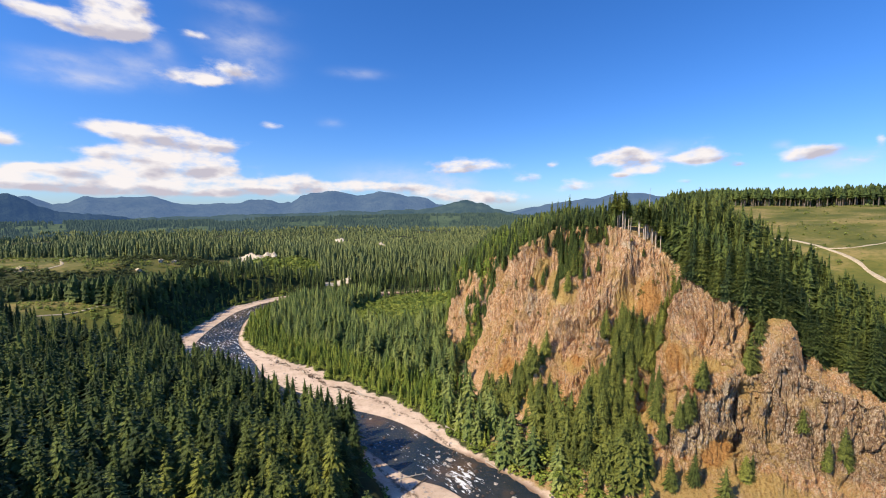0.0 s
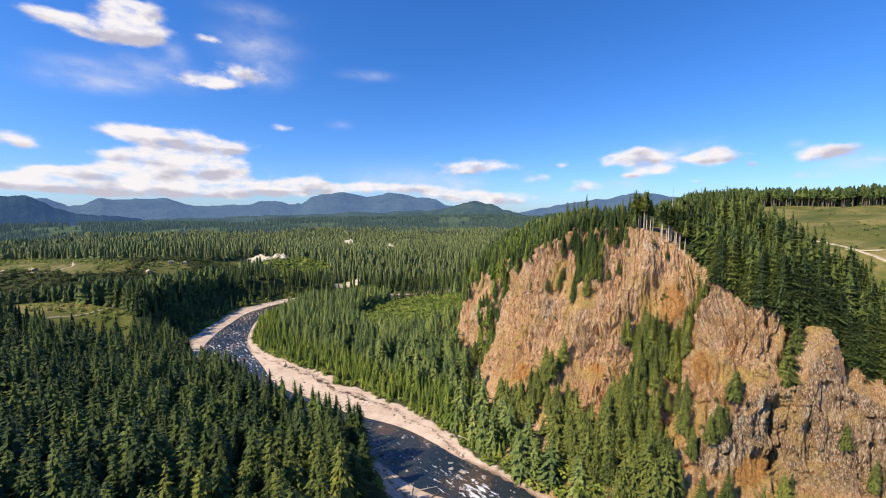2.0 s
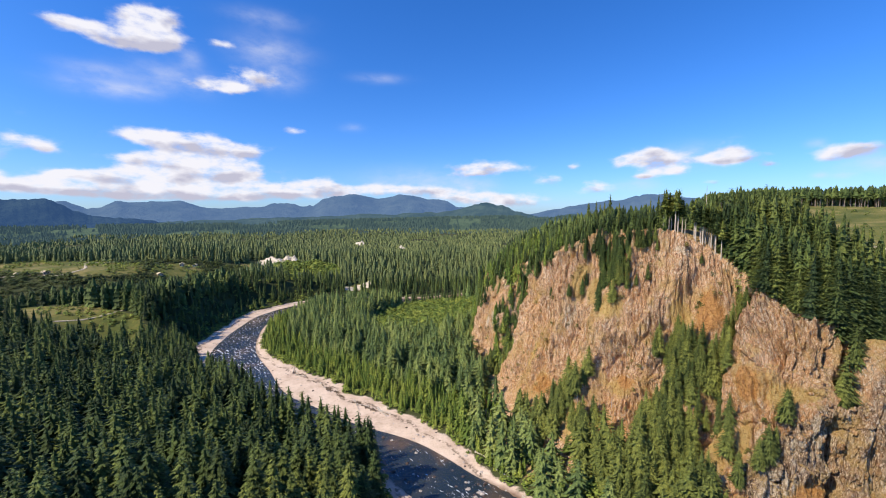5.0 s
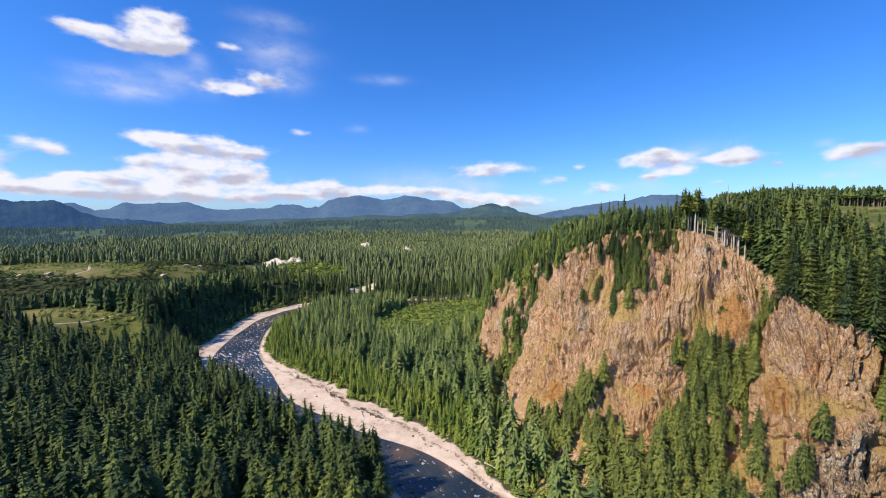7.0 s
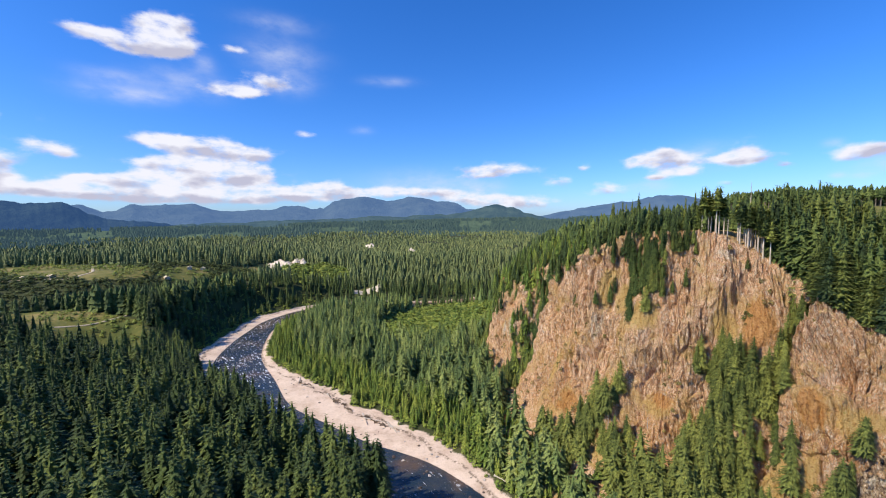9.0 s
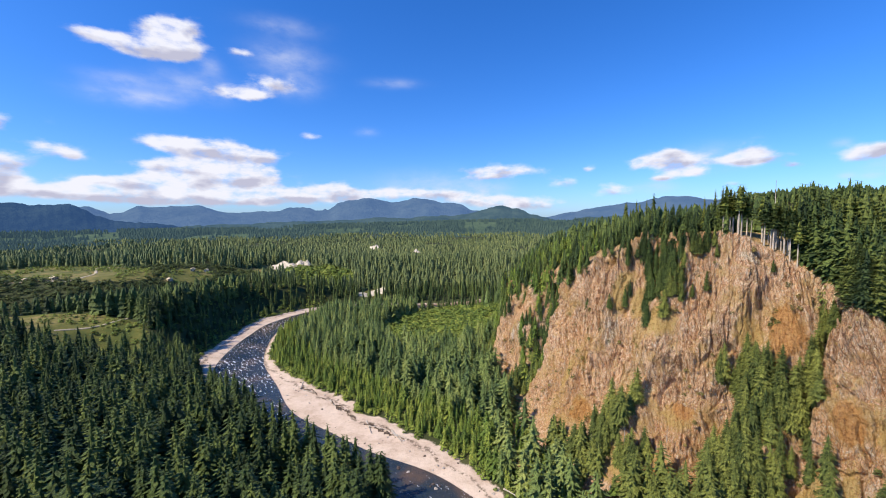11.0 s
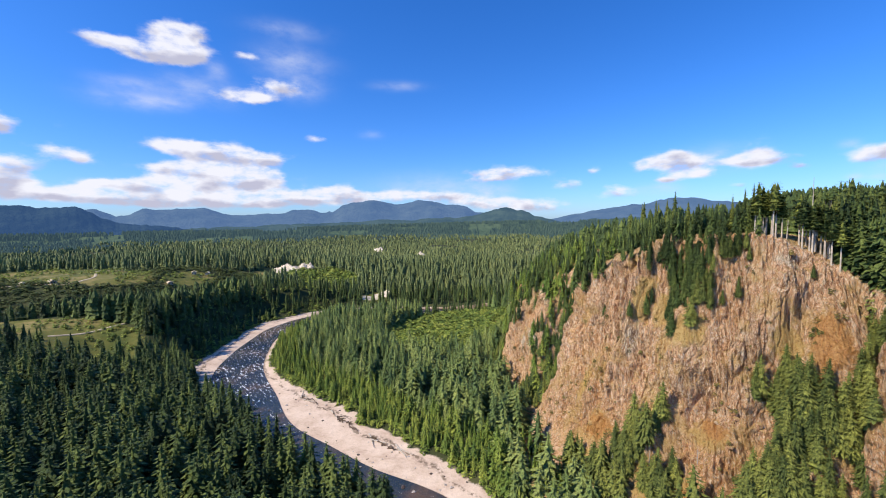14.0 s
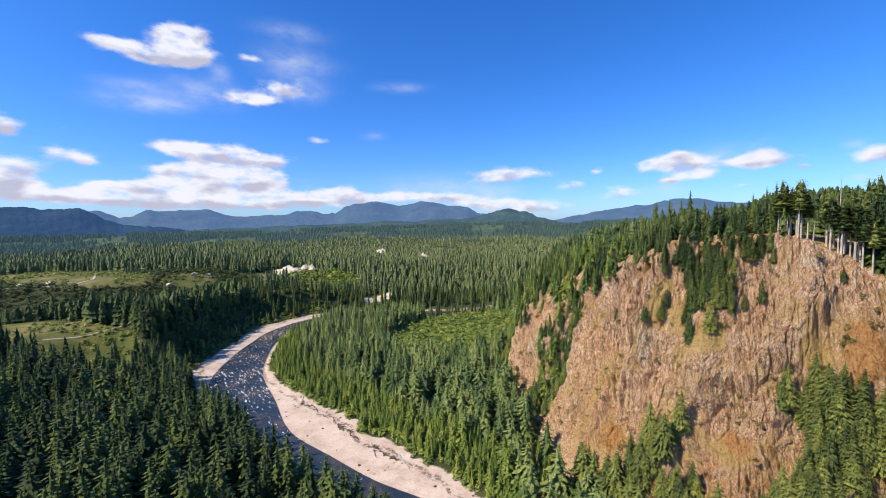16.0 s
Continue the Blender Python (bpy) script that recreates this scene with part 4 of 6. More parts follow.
def scatter_mesh(name, shapes, pos, size, girth, mats, rng, trunk=None):
    """Many plants in one mesh: each one a turned and scaled shape."""
    Vs, Fs, Is, Ts, base = [], [], [], [], 0
    tone = rng.random(len(pos))
    kind = rng.integers(0, len(shapes), len(pos))
    turn = rng.random(len(pos)) * 6.283
    for k, (v, f) in enumerate(shapes + ([trunk] if trunk else [])):
        w = np.arange(len(pos)) if k == len(shapes) else np.where(kind == k)[0]
        if not len(w):
            continue
        c, s = np.cos(turn[w])[:, None], np.sin(turn[w])[:, None]
        g = (size[w] * girth[w])[:, None]
        x = (v[None, :, 0] * c - v[None, :, 1] * s) * g + pos[w, 0:1]
        y = (v[None, :, 0] * s + v[None, :, 1] * c) * g + pos[w, 1:2]
        z = v[None, :, 2] * size[w][:, None] + pos[w, 2:3]
        Vs.append(np.stack([x, y, z], 2).reshape(-1, 3))
        Fs.append((f[None] + (np.arange(len(w)) * len(v))[:, None, None] + base).reshape(-1, 3))
        Is.append(np.full(len(w) * len(f), 1 if k == len(shapes) else 0))
        Ts.append(np.repeat(tone[w], len(v)))
        base += len(w) * len(v)
    me = mesh_of(name, np.vstack(Vs), np.vstack(Fs), mats, False, np.concatenate(Is))
    me.attributes.new("tone", "FLOAT", "POINT").data.foreach_set("value", np.concatenate(Ts).astype(np.float32))
    return me


RNG = np.random.default_rng(5)
BIG_FIRS = [fir_shape(RNG, 26, 8, 2, 0.135 + 0.014 * k, droop=0.45) for k in range(4)]
NEAR_FIRS = [fir_shape(RNG, 28, 8, True, 0.135 + 0.012 * k) for k in range(6)]
CLEAR_FIRS = [fir_shape(RNG, 16, 7, True, 0.125, 0.50, droop=0.4) for k in range(4)]
HEMLOCKS = [fir_shape(RNG, 18, 7, True, 0.125 + 0.012 * k, droop=0.5) for k in range(5)]
MID_FIRS = [fir_shape(RNG, 18, 7, False, 0.135 + 0.012 * k) for k in range(6)]
FAR_FIRS = [cone_shape(RNG, 7, 5, 0.12 + 0.009 * k) for k in range(8)]
STAND_FIRS = [fir_shape(RNG, 6, 4, False, 0.16, 0.45) for k in range(5)]
SAPLINGS = [fir_shape(RNG, 9, 5, False, 0.17) for k in range(5)]
TINY_FIRS = [cone_shape(RNG, 2, 4, 0.17) for k in range(5)]
BUSHES = [bush_shape(RNG, 24) for k in range(4)]
TRUNK = trunk_shape()


def part(name, mesh, parent, label=""):
    ob = new(name, mesh)
    ob.parent = parent
    return tagged(ob, label)


def fir_things(shapes, pos, size, girth, label, group, rng, stem=0.012, name="fir_tree", bark=None, needles=None):
    """Single firs, each a trunk and a crown."""
    firs = []
    tv, tf = trunk_shape(stem, 7)
    tm = mesh_of("trunk", tv, tf, [bark or BARK])
    for v, f in shapes:
        base = new(name)
        part("trunk", tm, base)
        part("crown", mesh_of("crown", v, f, [needles or FIR_ONE], False), base)
        firs.append(tagged(base, label, "conifer", group))
    used = set()
    for k, (p, s, g) in enumerate(zip(pos, size, girth)):
        j = k % len(firs)
        m = Matrix.Translation(p) @ Matrix.Rotation(rng.random() * 6.283, 4, "Z")
        ob = firs[j] if j not in used else copy_thing(firs[j], m)
        used.add(j)
        ob.matrix_basis = m @ Matrix.Diagonal((s * g, s * g, s, 1))


def jitter(x0, x1, y0, y1, step, rng):
    xs, ys = np.arange(x0, x1, step), np.arange(y0, y1, step)
    X, Y = [a.ravel() for a in np.meshgrid(xs, ys)]
    return X + (rng.random(len(X)) - 0.5) * step * 0.95, Y + (rng.random(len(X)) - 0.5) * step * 0.95


def inside_bluff(x, y):
    """True on the bluff's own ground, where its sheet stands over the valley."""
    poly = np.vstack([TOE[:, :2], SPINE[::-1, :2] + (12, 12)])
    a, b = poly, np.roll(poly, -1, 0)
    hit = np.zeros(len(x), bool)
    for (ax, ay), (bx, by) in zip(a, b):
        c = (ay > y) != (by > y)
        hit ^= c & (x < (bx - ax) * (y - ay) / (by - ay + 1e-12) + ax)
    return hit


def view_wedge(x, y, margin=0.0):
    """The part of the land that lies ahead of the flight."""
    a = np.degrees(np.arctan2(x, y + 25))
    return (np.abs(a + 3) < 54 + margin) & (y > 30)


def on_terrace(x, y):
    """The scrubby slope between the two meadows."""
    p = -0.72 * x + 0.69 * y + 30 * (fbm2(x, y, 40, 2, 17) - 0.5)
    return (x < -325 - 40 * (fbm2(x, y, 30, 2, 19) - 0.5)) & (p > 540) & (p < 700) & (y < 640)


def wood_heights(x, y, side, past, rng):
    """Height of the trees that grow at a place."""
    h = 18 + 9 * rng.random(len(x)) ** 1.2 + 8 * (fbm2(x, y, 45, 2, 4) - 0.5)
    young = np.where(side > 0, 1 - ss(8, 48, past), 0) * (1 - 0.7 * ss(-15, 8, x))
    steep = np.where((side < 0) & (y > 330) & (x < -190), 1 - ss(26, 40, past), 0)
    p = -0.72 * x + 0.69 * y
    low = ss(-300, -345, x) * ss(530, 560, p) * (1 - ss(690, 720, p)) * (side < 0)
    low = low * (rng.random(len(x)) < 0.9)
    h = h * (1 - 0.4 * ss(-290, -340, x) * ss(490, 510, p) * (side < 0) * (p < 700))
    return h * (1 - 0.62 * young) * (1 - 0.65 * steep) * (1 - 0.80 * low) + 1.5


def plant_woods():
    rng = np.random.default_rng(11)
    # close woods, tree by tree
    x, y = jitter(-420, 260, 40, 520, 6.0, rng)
    e, side, g, k = rv = river(x, y)
    past = e - g
    keep = view_wedge(x, y) & (past > 2.5) & ~in_field(x, y) & ~inside_bluff(x, y) & (rng.random(len(x)) < 0.86)
    q = 0.69 * x + 0.72 * y
    keep &= ~((side > 0) & (x > 70) & (y < 330))
    toe = np.min([np.hypot(x - TOE[i, 0], y - TOE[i, 1]) for i in range(120, 250, 3)], 0)
    keep &= ~((toe < 15) & (rng.random(len(x)) < np.where(x < 22, 0.78, 0.45)))
    keep &= ~((side > 0) & (x > 5) & (y < 215) & (rng.random(len(x)) < 0.15))
    keep &= ~((side < 0) & (x > -35) & (x < 60) & (y > 110) & (y < 184))
    keep &= ~((side < 0) & (x > -150) & (past < 5.5))
    x, y, side, past = x[keep], y[keep], side[keep], past[keep]
    z = height(x, y) - 0.3
    h = wood_heights(x, y, side, past, rng)
    few = ~on_terrace(x, y) | (rng.random(len(x)) < 0.07)
    x, y, z, h, side, past = x[few], y[few], z[few], h[few], side[few], past[few]
    P = np.stack([x, y, z], 1)
    girth = 1.25 + 0.5 * rng.random(len(x))
    near = (side < 0) & (x > -175) & (x < -10) & (np.hypot(x, y - 40) < 195)
    pick = np.where(near)[0]
    pick = pick[np.argsort(np.hypot(x[pick] + 60, y[pick] - 130))][:58]
    single = np.zeros(len(x), bool)
    single[pick] = True
    fir_things(NEAR_FIRS, P[single], h[single], girth[single], "tall dark green fir in the riverside wood", "firs of the near wood", rng)
    dist = np.hypot(x, y - 45)
    young = (side > 0) & (past < 22) & (x < 0)
    close = ~single & (dist < 148) & ~young & (side < 0)
    mid = ~single & (dist < 450) & ~young & ~close
    far = ~single & ~mid & ~young & ~close
    ob = new("fir_wood_near", scatter_mesh("fir_wood_near", NEAR_FIRS, P[close], h[close], girth[close], [FIR, BARK], rng, TRUNK))
    tagged(ob, "dense dark green fir wood below the flight", "forest", kind="stuff")
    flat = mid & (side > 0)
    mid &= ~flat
    ob = new("bottomland_wood", scatter_mesh("bottomland_wood", MID_FIRS, P[flat], h[flat], girth[flat] * 1.12, [LIT_FLAT_FIR, BARK], rng, TRUNK))
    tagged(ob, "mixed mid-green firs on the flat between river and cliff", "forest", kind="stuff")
    ob = new("fir_wood", scatter_mesh("fir_wood", MID_FIRS, P[mid], h[mid], girth[mid], [FIR, BARK], rng, TRUNK))
    tagged(ob, "dense dark green fir wood along the river", "forest", kind="stuff")
    bend = far & (side > 0)
    far &= ~bend
    ob = new("bend_wood", scatter_mesh("bend_wood", SAPLINGS, P[bend], h[bend], girth[bend], [LIT_FLAT_FIR], rng))
    tagged(ob, "mid-green firs inside the bend of the river", "forest", kind="stuff")
    ob = new("fir_wood_beyond", scatter_mesh("fir_wood_beyond", FAR_FIRS, P[far], h[far], girth[far], [FIR], rng))
    tagged(ob, "dense fir wood further down the valley", "forest", kind="stuff")
    ob = new("young_wood", scatter_mesh("young_wood", MID_FIRS, P[young], h[young], girth[young] * 1.2, [YOUNG, BARK], rng, TRUNK))
    tagged(ob, "bright green young trees behind the gravel bar", "forest", kind="stuff")
    # the wood goes on below and behind the start
    X, Y = jitter(-230, 30, -130, 46, 6.5, rng)
    e, sd, g, _ = river(X, Y)
    ok = (sd < 0) & (e - g > 3) & ~view_wedge(X, Y) & (rng.random(len(X)) < 0.85)
    X, Y = X[ok], Y[ok]
    ob = new("fir_wood_behind", scatter_mesh("fir_wood_behind", FAR_FIRS, np.stack([X, Y, height(X, Y) - 0.3], 1), 18 + 11 * rng.random(len(X)), 1.0 + 0.4 * rng.random(len(X)), [FIR], rng))
    tagged(ob, "dense dark green fir wood on the near bank", "forest", kind="stuff")
    # young firs close behind the long bar
    X, Y = jitter(-230, 30, 190, 480, 3.3, rng)
    e, sd, g, _ = river(X, Y)
    ok = (sd > 0) & (e - g > 3) & (e - g < 34) & ~inside_bluff(X, Y) & (rng.random(len(X)) < 0.75)
    X, Y = X[ok], Y[ok]
    hh = 4 + 5 * rng.random(len(X)) + 0.1 * (e - g)[ok]
    ob = new("sapling_wood", scatter_mesh("sapling_wood", SAPLINGS, np.stack([X, Y, height(X, Y) - 0.2], 1), hh, 1.0 + 0.4 * rng.random(len(X)), [YOUNG], rng))
    tagged(ob, "close-set bright green young firs behind the gravel bar", "forest", kind="stuff")
    # woods of the plain, wider apart with distance
    Pa, ha = [], []
    for r0, r1, step in ((0, 900, 7.0), (900, 1700, 11.5), (1700, 2300, 18)):
        X, Y = jitter(-r1 * 0.95, r1 * 0.95, 40, r1, step, rng)
        X, Y = X + rng.normal(0, step * 0.35, len(X)), Y + rng.normal(0, step * 0.35, len(X))
        rr = np.hypot(X, Y)
        ok = (rr >= r0) & (rr < r1) & view_wedge(X, Y, 1) & ~((X > -420) & (X < 260) & (Y < 520))
        X, Y = X[ok], Y[ok]
        e, side, g, _ = river(X, Y)
        open_ = fbm2(X, Y, 160, 3, 21)
        ok = (e - g > 3) & ~in_field(X, Y) & ~inside_bluff(X, Y) & ((open_ < 0.60) | (np.hypot(X, Y) < 800))
        ok &= ~((X > 0) & (np.hypot(X, Y) < 330))
        ok &= ~on_terrace(X, Y) | (rng.random(len(X)) < 0.07)
        ok &= ~((X > 100) & (0.69 * X + 0.72 * Y < 690) & (0.72 * X - 0.69 * Y > -195))
        X, Y = X[ok], Y[ok]
        Pa.append(np.stack([X, Y, height(X, Y) - 0.5], 1))
        pp = -0.72 * X + 0.69 * Y
        low = 1 - 0.78 * ss(-300, -345, X) * ss(530, 560, pp) * (1 - ss(690, 720, pp)) * (rng.random(len(X)) < 0.9)
        low = low * (1 - 0.4 * ss(-290, -340, X) * ss(490, 510, pp) * (pp < 700) * (Y < 640))
        ha.append(low * (10 + 14 * rng.random(len(X)) ** 1.3 + 24 * (fbm2(X, Y, 90, 3, 9) - 0.35).clip(0, 1)) * (1 + 0.1 * (step > 12)))
    close = np.hypot(Pa[0][:, 0], Pa[0][:, 1]) < 640
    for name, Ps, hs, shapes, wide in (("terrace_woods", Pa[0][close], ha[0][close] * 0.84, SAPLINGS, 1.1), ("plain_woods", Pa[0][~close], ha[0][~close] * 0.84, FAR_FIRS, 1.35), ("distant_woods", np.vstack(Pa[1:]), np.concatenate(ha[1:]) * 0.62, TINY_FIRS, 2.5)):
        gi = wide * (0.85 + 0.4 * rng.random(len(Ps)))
        ob = new(name, scatter_mesh(name, shapes, Ps, hs, gi, [{"terrace_woods": FIR, "plain_woods": HAZED_WOODS}.get(name, HAZED_FAR_WOODS)], rng))
        tagged(ob, "endless fir woods covering the valley plain", "forest", kind="stuff")


plant_woods()


def plant_skyline():
    """The standing wood along the top of the cleared hill."""
    rng = np.random.default_rng(61)
    q, l = jitter(690, 745, -240, 330, 5.9, rng)
    x, y = 0.69 * q + 0.72 * l, 0.72 * q - 0.69 * l
    ok = (x > 60) & (rng.random(len(x)) < 0.85)
    x, y = x[ok], y[ok]
    h = 19 + 8 * rng.random(len(x))
    ob = new("hilltop_wood", scatter_mesh("hilltop_wood", STAND_FIRS, np.stack([x, y, height(x, y) - 0.3], 1), h, 1.5 + 0.5 * rng.random(len(x)), [FIR, BARK], rng, TRUNK))
    tagged(ob, "tall firs with bare stems along the top of the cleared hill", "forest", kind="stuff")


plant_skyline()


def plant_bluff():
    rng = np.random.default_rng(23)

    def cluster(n, u, v, du, dv, lo, hi):
        return np.stack([rng.normal(u, du, n), np.clip(rng.normal(v, dv, n), 0.0, 0.97), lo + (hi - lo) * rng.random(n)], 1)
    # on the face: along, up, height
    n = 34
    gully = np.stack([rng.normal(2.36, 0.09, n), 0.08 + 0.88 * rng.random(n), 7 + 6 * rng.random(n)], 1)
    face = np.vstack([
        # the broad gully beside the great face, from its head down to the foot
        cluster(22, 6.0, 0.57, 0.26, 0.035, 10, 16), cluster(22, 6.6, 0.60, 0.22, 0.04, 10, 16), cluster(20, 6.2, 0.46, 0.09, 0.06, 10, 16), cluster(22, 6.25, 0.32, 0.22, 0.06, 11, 18),
        cluster(12, 6.4, 0.11, 0.3, 0.05, 9, 15), cluster(14, 7.2, 0.2, 0.28, 0.07, 11, 17), cluster(8, 4.9, 0.12, 0.12, 0.05, 9, 14), cluster(16, 6.6, 0.22, 0.20, 0.07, 12, 19),
        # the clump under the crest
        cluster(72, 4.40, 0.81, 0.21, 0.075, 7, 12), cluster(12, 3.95, 0.92, 0.12, 0.04, 6, 10), cluster(10, 4.75, 0.93, 0.1, 0.04, 6, 9),
        np.stack([rng.normal(6.78, 0.08, 20), 0.66 + 0.34 * rng.random(20), 8 + 6 * rng.random(20)], 1),
        gully, cluster(12, 2.30, 0.20, 0.08, 0.08, 9, 14),
        # the foot of the great face
        cluster(9, 4.55, 0.25, 0.09, 0.05, 11, 17), cluster(9, 4.40, 0.14, 0.10, 0.05, 11, 17), cluster(7, 4.30, 0.05, 0.12, 0.03, 10, 15), cluster(3, 3.62, 0.05, 0.03, 0.02, 11, 15), cluster(6, 5.1, 0.14, 0.15, 0.05, 7, 11),
        # lone ones on the crag, the ledges and the ribs
        np.array([(8.0, 0.58, 12), (8.04, 0.60, 9), (7.92, 0.44, 13), (8.00, 0.47, 10), (7.84, 0.40, 11), (8.62, 0.68, 18), (8.70, 0.72, 14), (8.56, 0.67, 11), (7.34, 0.49, 14), (7.1, 0.44, 13), (7.5, 0.38, 15), (7.75, 0.31, 12), (9.42, 0.46, 9), (9.46, 0.47, 7), (9.85, 0.42, 13), (9.95, 0.36, 12), (9.75, 0.33, 12), (8.9, 0.22, 10), (8.96, 0.25, 8), (8.4, 0.16, 12), (8.2, 0.12, 13), (7.9, 0.14, 14), (3.11, 0.74, 6), (5.81, 0.93, 5), (4.84, 0.75, 6), (6.64, 0.44, 13), (6.75, 0.42, 11), (7.05, 0.68, 10)])])
    P = on_bluff(face[:, 0], face[:, 1]) - (0, 0, 0.6)
    order = np.argsort(P[:, 1])
    far = order[230:]
    ob = new("gully_firs", scatter_mesh("gully_firs", NEAR_FIRS, P[far], face[far, 2], 1.25 + 0.55 * rng.random(len(far)), [FIR, BARK], rng, TRUNK))
    tagged(ob, "dark green firs in the far gully and under the crest", "forest", kind="stuff")
    face, P = face[order[:230]], P[order[:230]]
    fir_things(NEAR_FIRS, P, face[:, 2], 1.25 + 0.55 * rng.random(len(P)), "dark green fir rooted on the rock face", "firs on the cliff", rng, 0.014, needles=SUNLIT_FIR)
    # the stand with bare stems along the edge
    n = 36
    u = 4.9 + 1.25 * rng.random(n)
    v = 1.03 + 0.10 * rng.random(n)
    P = on_bluff(u, v) - (0, 0, 0.6)
    fir_things(CLEAR_FIRS, P, 16 + 6 * rng.random(n), 1.35 + 0.5 * rng.random(n), "tall bare-stemmed hemlock at the edge of the cliff", "hemlocks along the cliff's edge", rng, 0.010, "hemlock_tree", PALE_BARK)
    # tall ones that stand over the skyline
    tall = np.array([(2.75, 1.5, 13), (2.95, 1.55, 16), (3.05, 1.7, 19), (3.12, 1.65, 20), (3.35, 1.7, 17), (4.3, 1.35, 14), (4.75, 1.25, 19), (4.85, 1.2, 21), (6.9, 1.6, 25), (7.2, 1.7, 26), (7.5, 1.6, 25), (7.8, 1.7, 26), (8.2, 1.6, 25), (3.45, 1.5, 20), (3.65, 1.5, 19), (3.82, 1.45, 23), (3.25, 1.6, 15), (4.05, 1.4, 17), (4.6, 1.3, 17), (6.2, 1.5, 24), (6.5, 1.6, 23)])
    fir_things(NEAR_FIRS, on_bluff(tall[:, 0], tall[:, 1]) - (0, 0, 0.5), tall[:, 2], 0.8 + 0.2 * rng.random(len(tall)), "tall slim hemlock standing over the skyline", "hemlocks over the skyline", rng, 0.012, "hemlock_tree")
    # dead stems among them
    snag = None
    for a, b, hs in ((7.33, 1.10, 22), (9.21, 1.12, 21), (5.6, 1.22, 26)):
        m = Matrix.Translation(on_bluff(np.array([a]), np.array([b]))[0] - (0, 0, 0.6)) @ Matrix.Rotation(a * 5, 4, "Z")
        if snag is None:
            snag = new("dead_tree")
            tv, tf = trunk_shape(0.011, 7, 1.0)
            part("trunk", mesh_of("trunk", tv, tf, [PALE_BARK]), snag)
            for k in range(9):
                wv, wf = trunk_shape(0.05, 4, 1.0)
                turn = Matrix.Translation((0, 0, 0.45 + 0.055 * k)) @ Matrix.Rotation(k * 2.4, 4, "Z") @ Matrix.Rotation(1.75, 4, "Y") @ Matrix.Scale(0.055 - 0.004 * k, 4)
                wv = np.array([turn @ Vector(w) for w in wv])
                part("branch", mesh_of("branch", wv, wf, [PALE_BARK]), snag)
            ob = tagged(snag, "dead bare grey tree among the hemlocks on the bluff", "dead tree", "dead trees on the bluff")
        else:
            ob = copy_thing(snag, m)
        ob.matrix_basis = m @ Matrix.Scale(hs, 4)
    # woods over the top, the far end and the foot
    n = 5200
    u, v = rng.random(n) * 10.4, rng.random(n) * 1.9
    m = fbm2(u * 22, v * 60, 14, 3, 2)
    foot = 1.2 * (1 - ss(0.10, 0.30, v)) * ss(5.6, 6.2, u) * (1 - ss(7.3, 8.0, u)) + 0.22 * (1 - ss(0.04, 0.14, v)) * (u > 2.4) * (u < 9)
    farend = ss(3.25, 2.75, u) * ss(0.80, 0.97, v) + ss(1.9, 1.3, u) * ss(0.5, 0.75, v) + ss(1.15, 0.8, u)
    gap = ss(4.85, 5.05, u) * (1 - ss(5.9, 6.2, u)) * (v > 0.98) * (v < 1.5)
    gap = np.maximum(gap, (u > 5.8) & (u < 7.0) & (v < 1.10))
    top = ss(0.98, 1.04, v) * (1 - 0.97 * gap)
    cleft = 1.1 * np.exp(-((u - 2.36) / 0.15) ** 2) * (v > 0.05) * (v < 1)
    dens = np.maximum.reduce([0.5 * foot, farend, top, cleft])
    keep = rng.random(n) * 0.95 + 0.5 * (m - 0.5) < dens * np.where((u > 6.0) & (v > 1), 1.1, 0.85)
    keep &= dens > 0.04
    u, v = u[keep], v[keep]
    P = on_bluff(u, v) - (0, 0, 0.5)
    h = np.where(v > 0.98, 6 + 11 * rng.random(len(u)) ** 1.6, 11 + 9 * rng.random(len(u)))
    h = np.where((u < 3.2) & (v < 1.5), 8 + 7 * rng.random(len(u)), h)
    h = np.where((u > 2.3) & (u < 5) & (v > 1.02), 6.5 + 8 * rng.random(len(u)) ** 1.6, h)
    h = np.where((u > 5.9) & (v > 0.98), 15 + 12 * rng.random(len(u)), h)
    girth = 1.15 + 0.5 * rng.random(len(u))
    # the close stand down the shoulder
    k = 60
    us, vs = 8.75 + 1.15 * rng.random(k), 1.0 + 0.75 * rng.random(k) ** 1.3
    vs = np.maximum(vs, np.where(us < 9.1, 1.16, 1.0))
    # and one along the foot, over the rapids
    k += 36
    us, vs = np.concatenate([us, 5.1 + 1.4 * rng.random(36)]), np.concatenate([vs, 0.12 * rng.random(36) ** 1.3])
    u, v = np.concatenate([u, us]), np.concatenate([v, vs])
    P, h, girth = np.vstack([P, on_bluff(us, vs) - (0, 0, 0.5)]), np.concatenate([h, 13 + 10 * rng.random(k)]), np.concatenate([girth, 1.1 + 0.4 * rng.random(k)])
    near = np.where((v > 0.98) & (v < 1.35) & (u > 6.0) & (u < 10.2))[0]
    near = near[np.argsort(v[near] - 0.04 * u[near])][:100]
    fir_things(BIG_FIRS, P[near], h[near], girth[near], "tall dark hemlock on the shoulder of the bluff", "hemlocks on the bluff's shoulder", rng, 0.012, "hemlock_tree", None, SHADED_HEMLOCK)
    rest = np.ones(len(u), bool)
    rest[near] = False
    back = rest & (v > 1.4) & (u < 5.5)
    over = rest & (v > 1.25) & (u >= 5.5)
    rest &= ~over
    ob = new("shoulder_wood", scatter_mesh("shoulder_wood", HEMLOCKS, P[over], h[over] * (0.8 + 0.35 * rng.random(over.sum())), girth[over], [SHADED_HEMLOCK, BARK], rng, TRUNK))
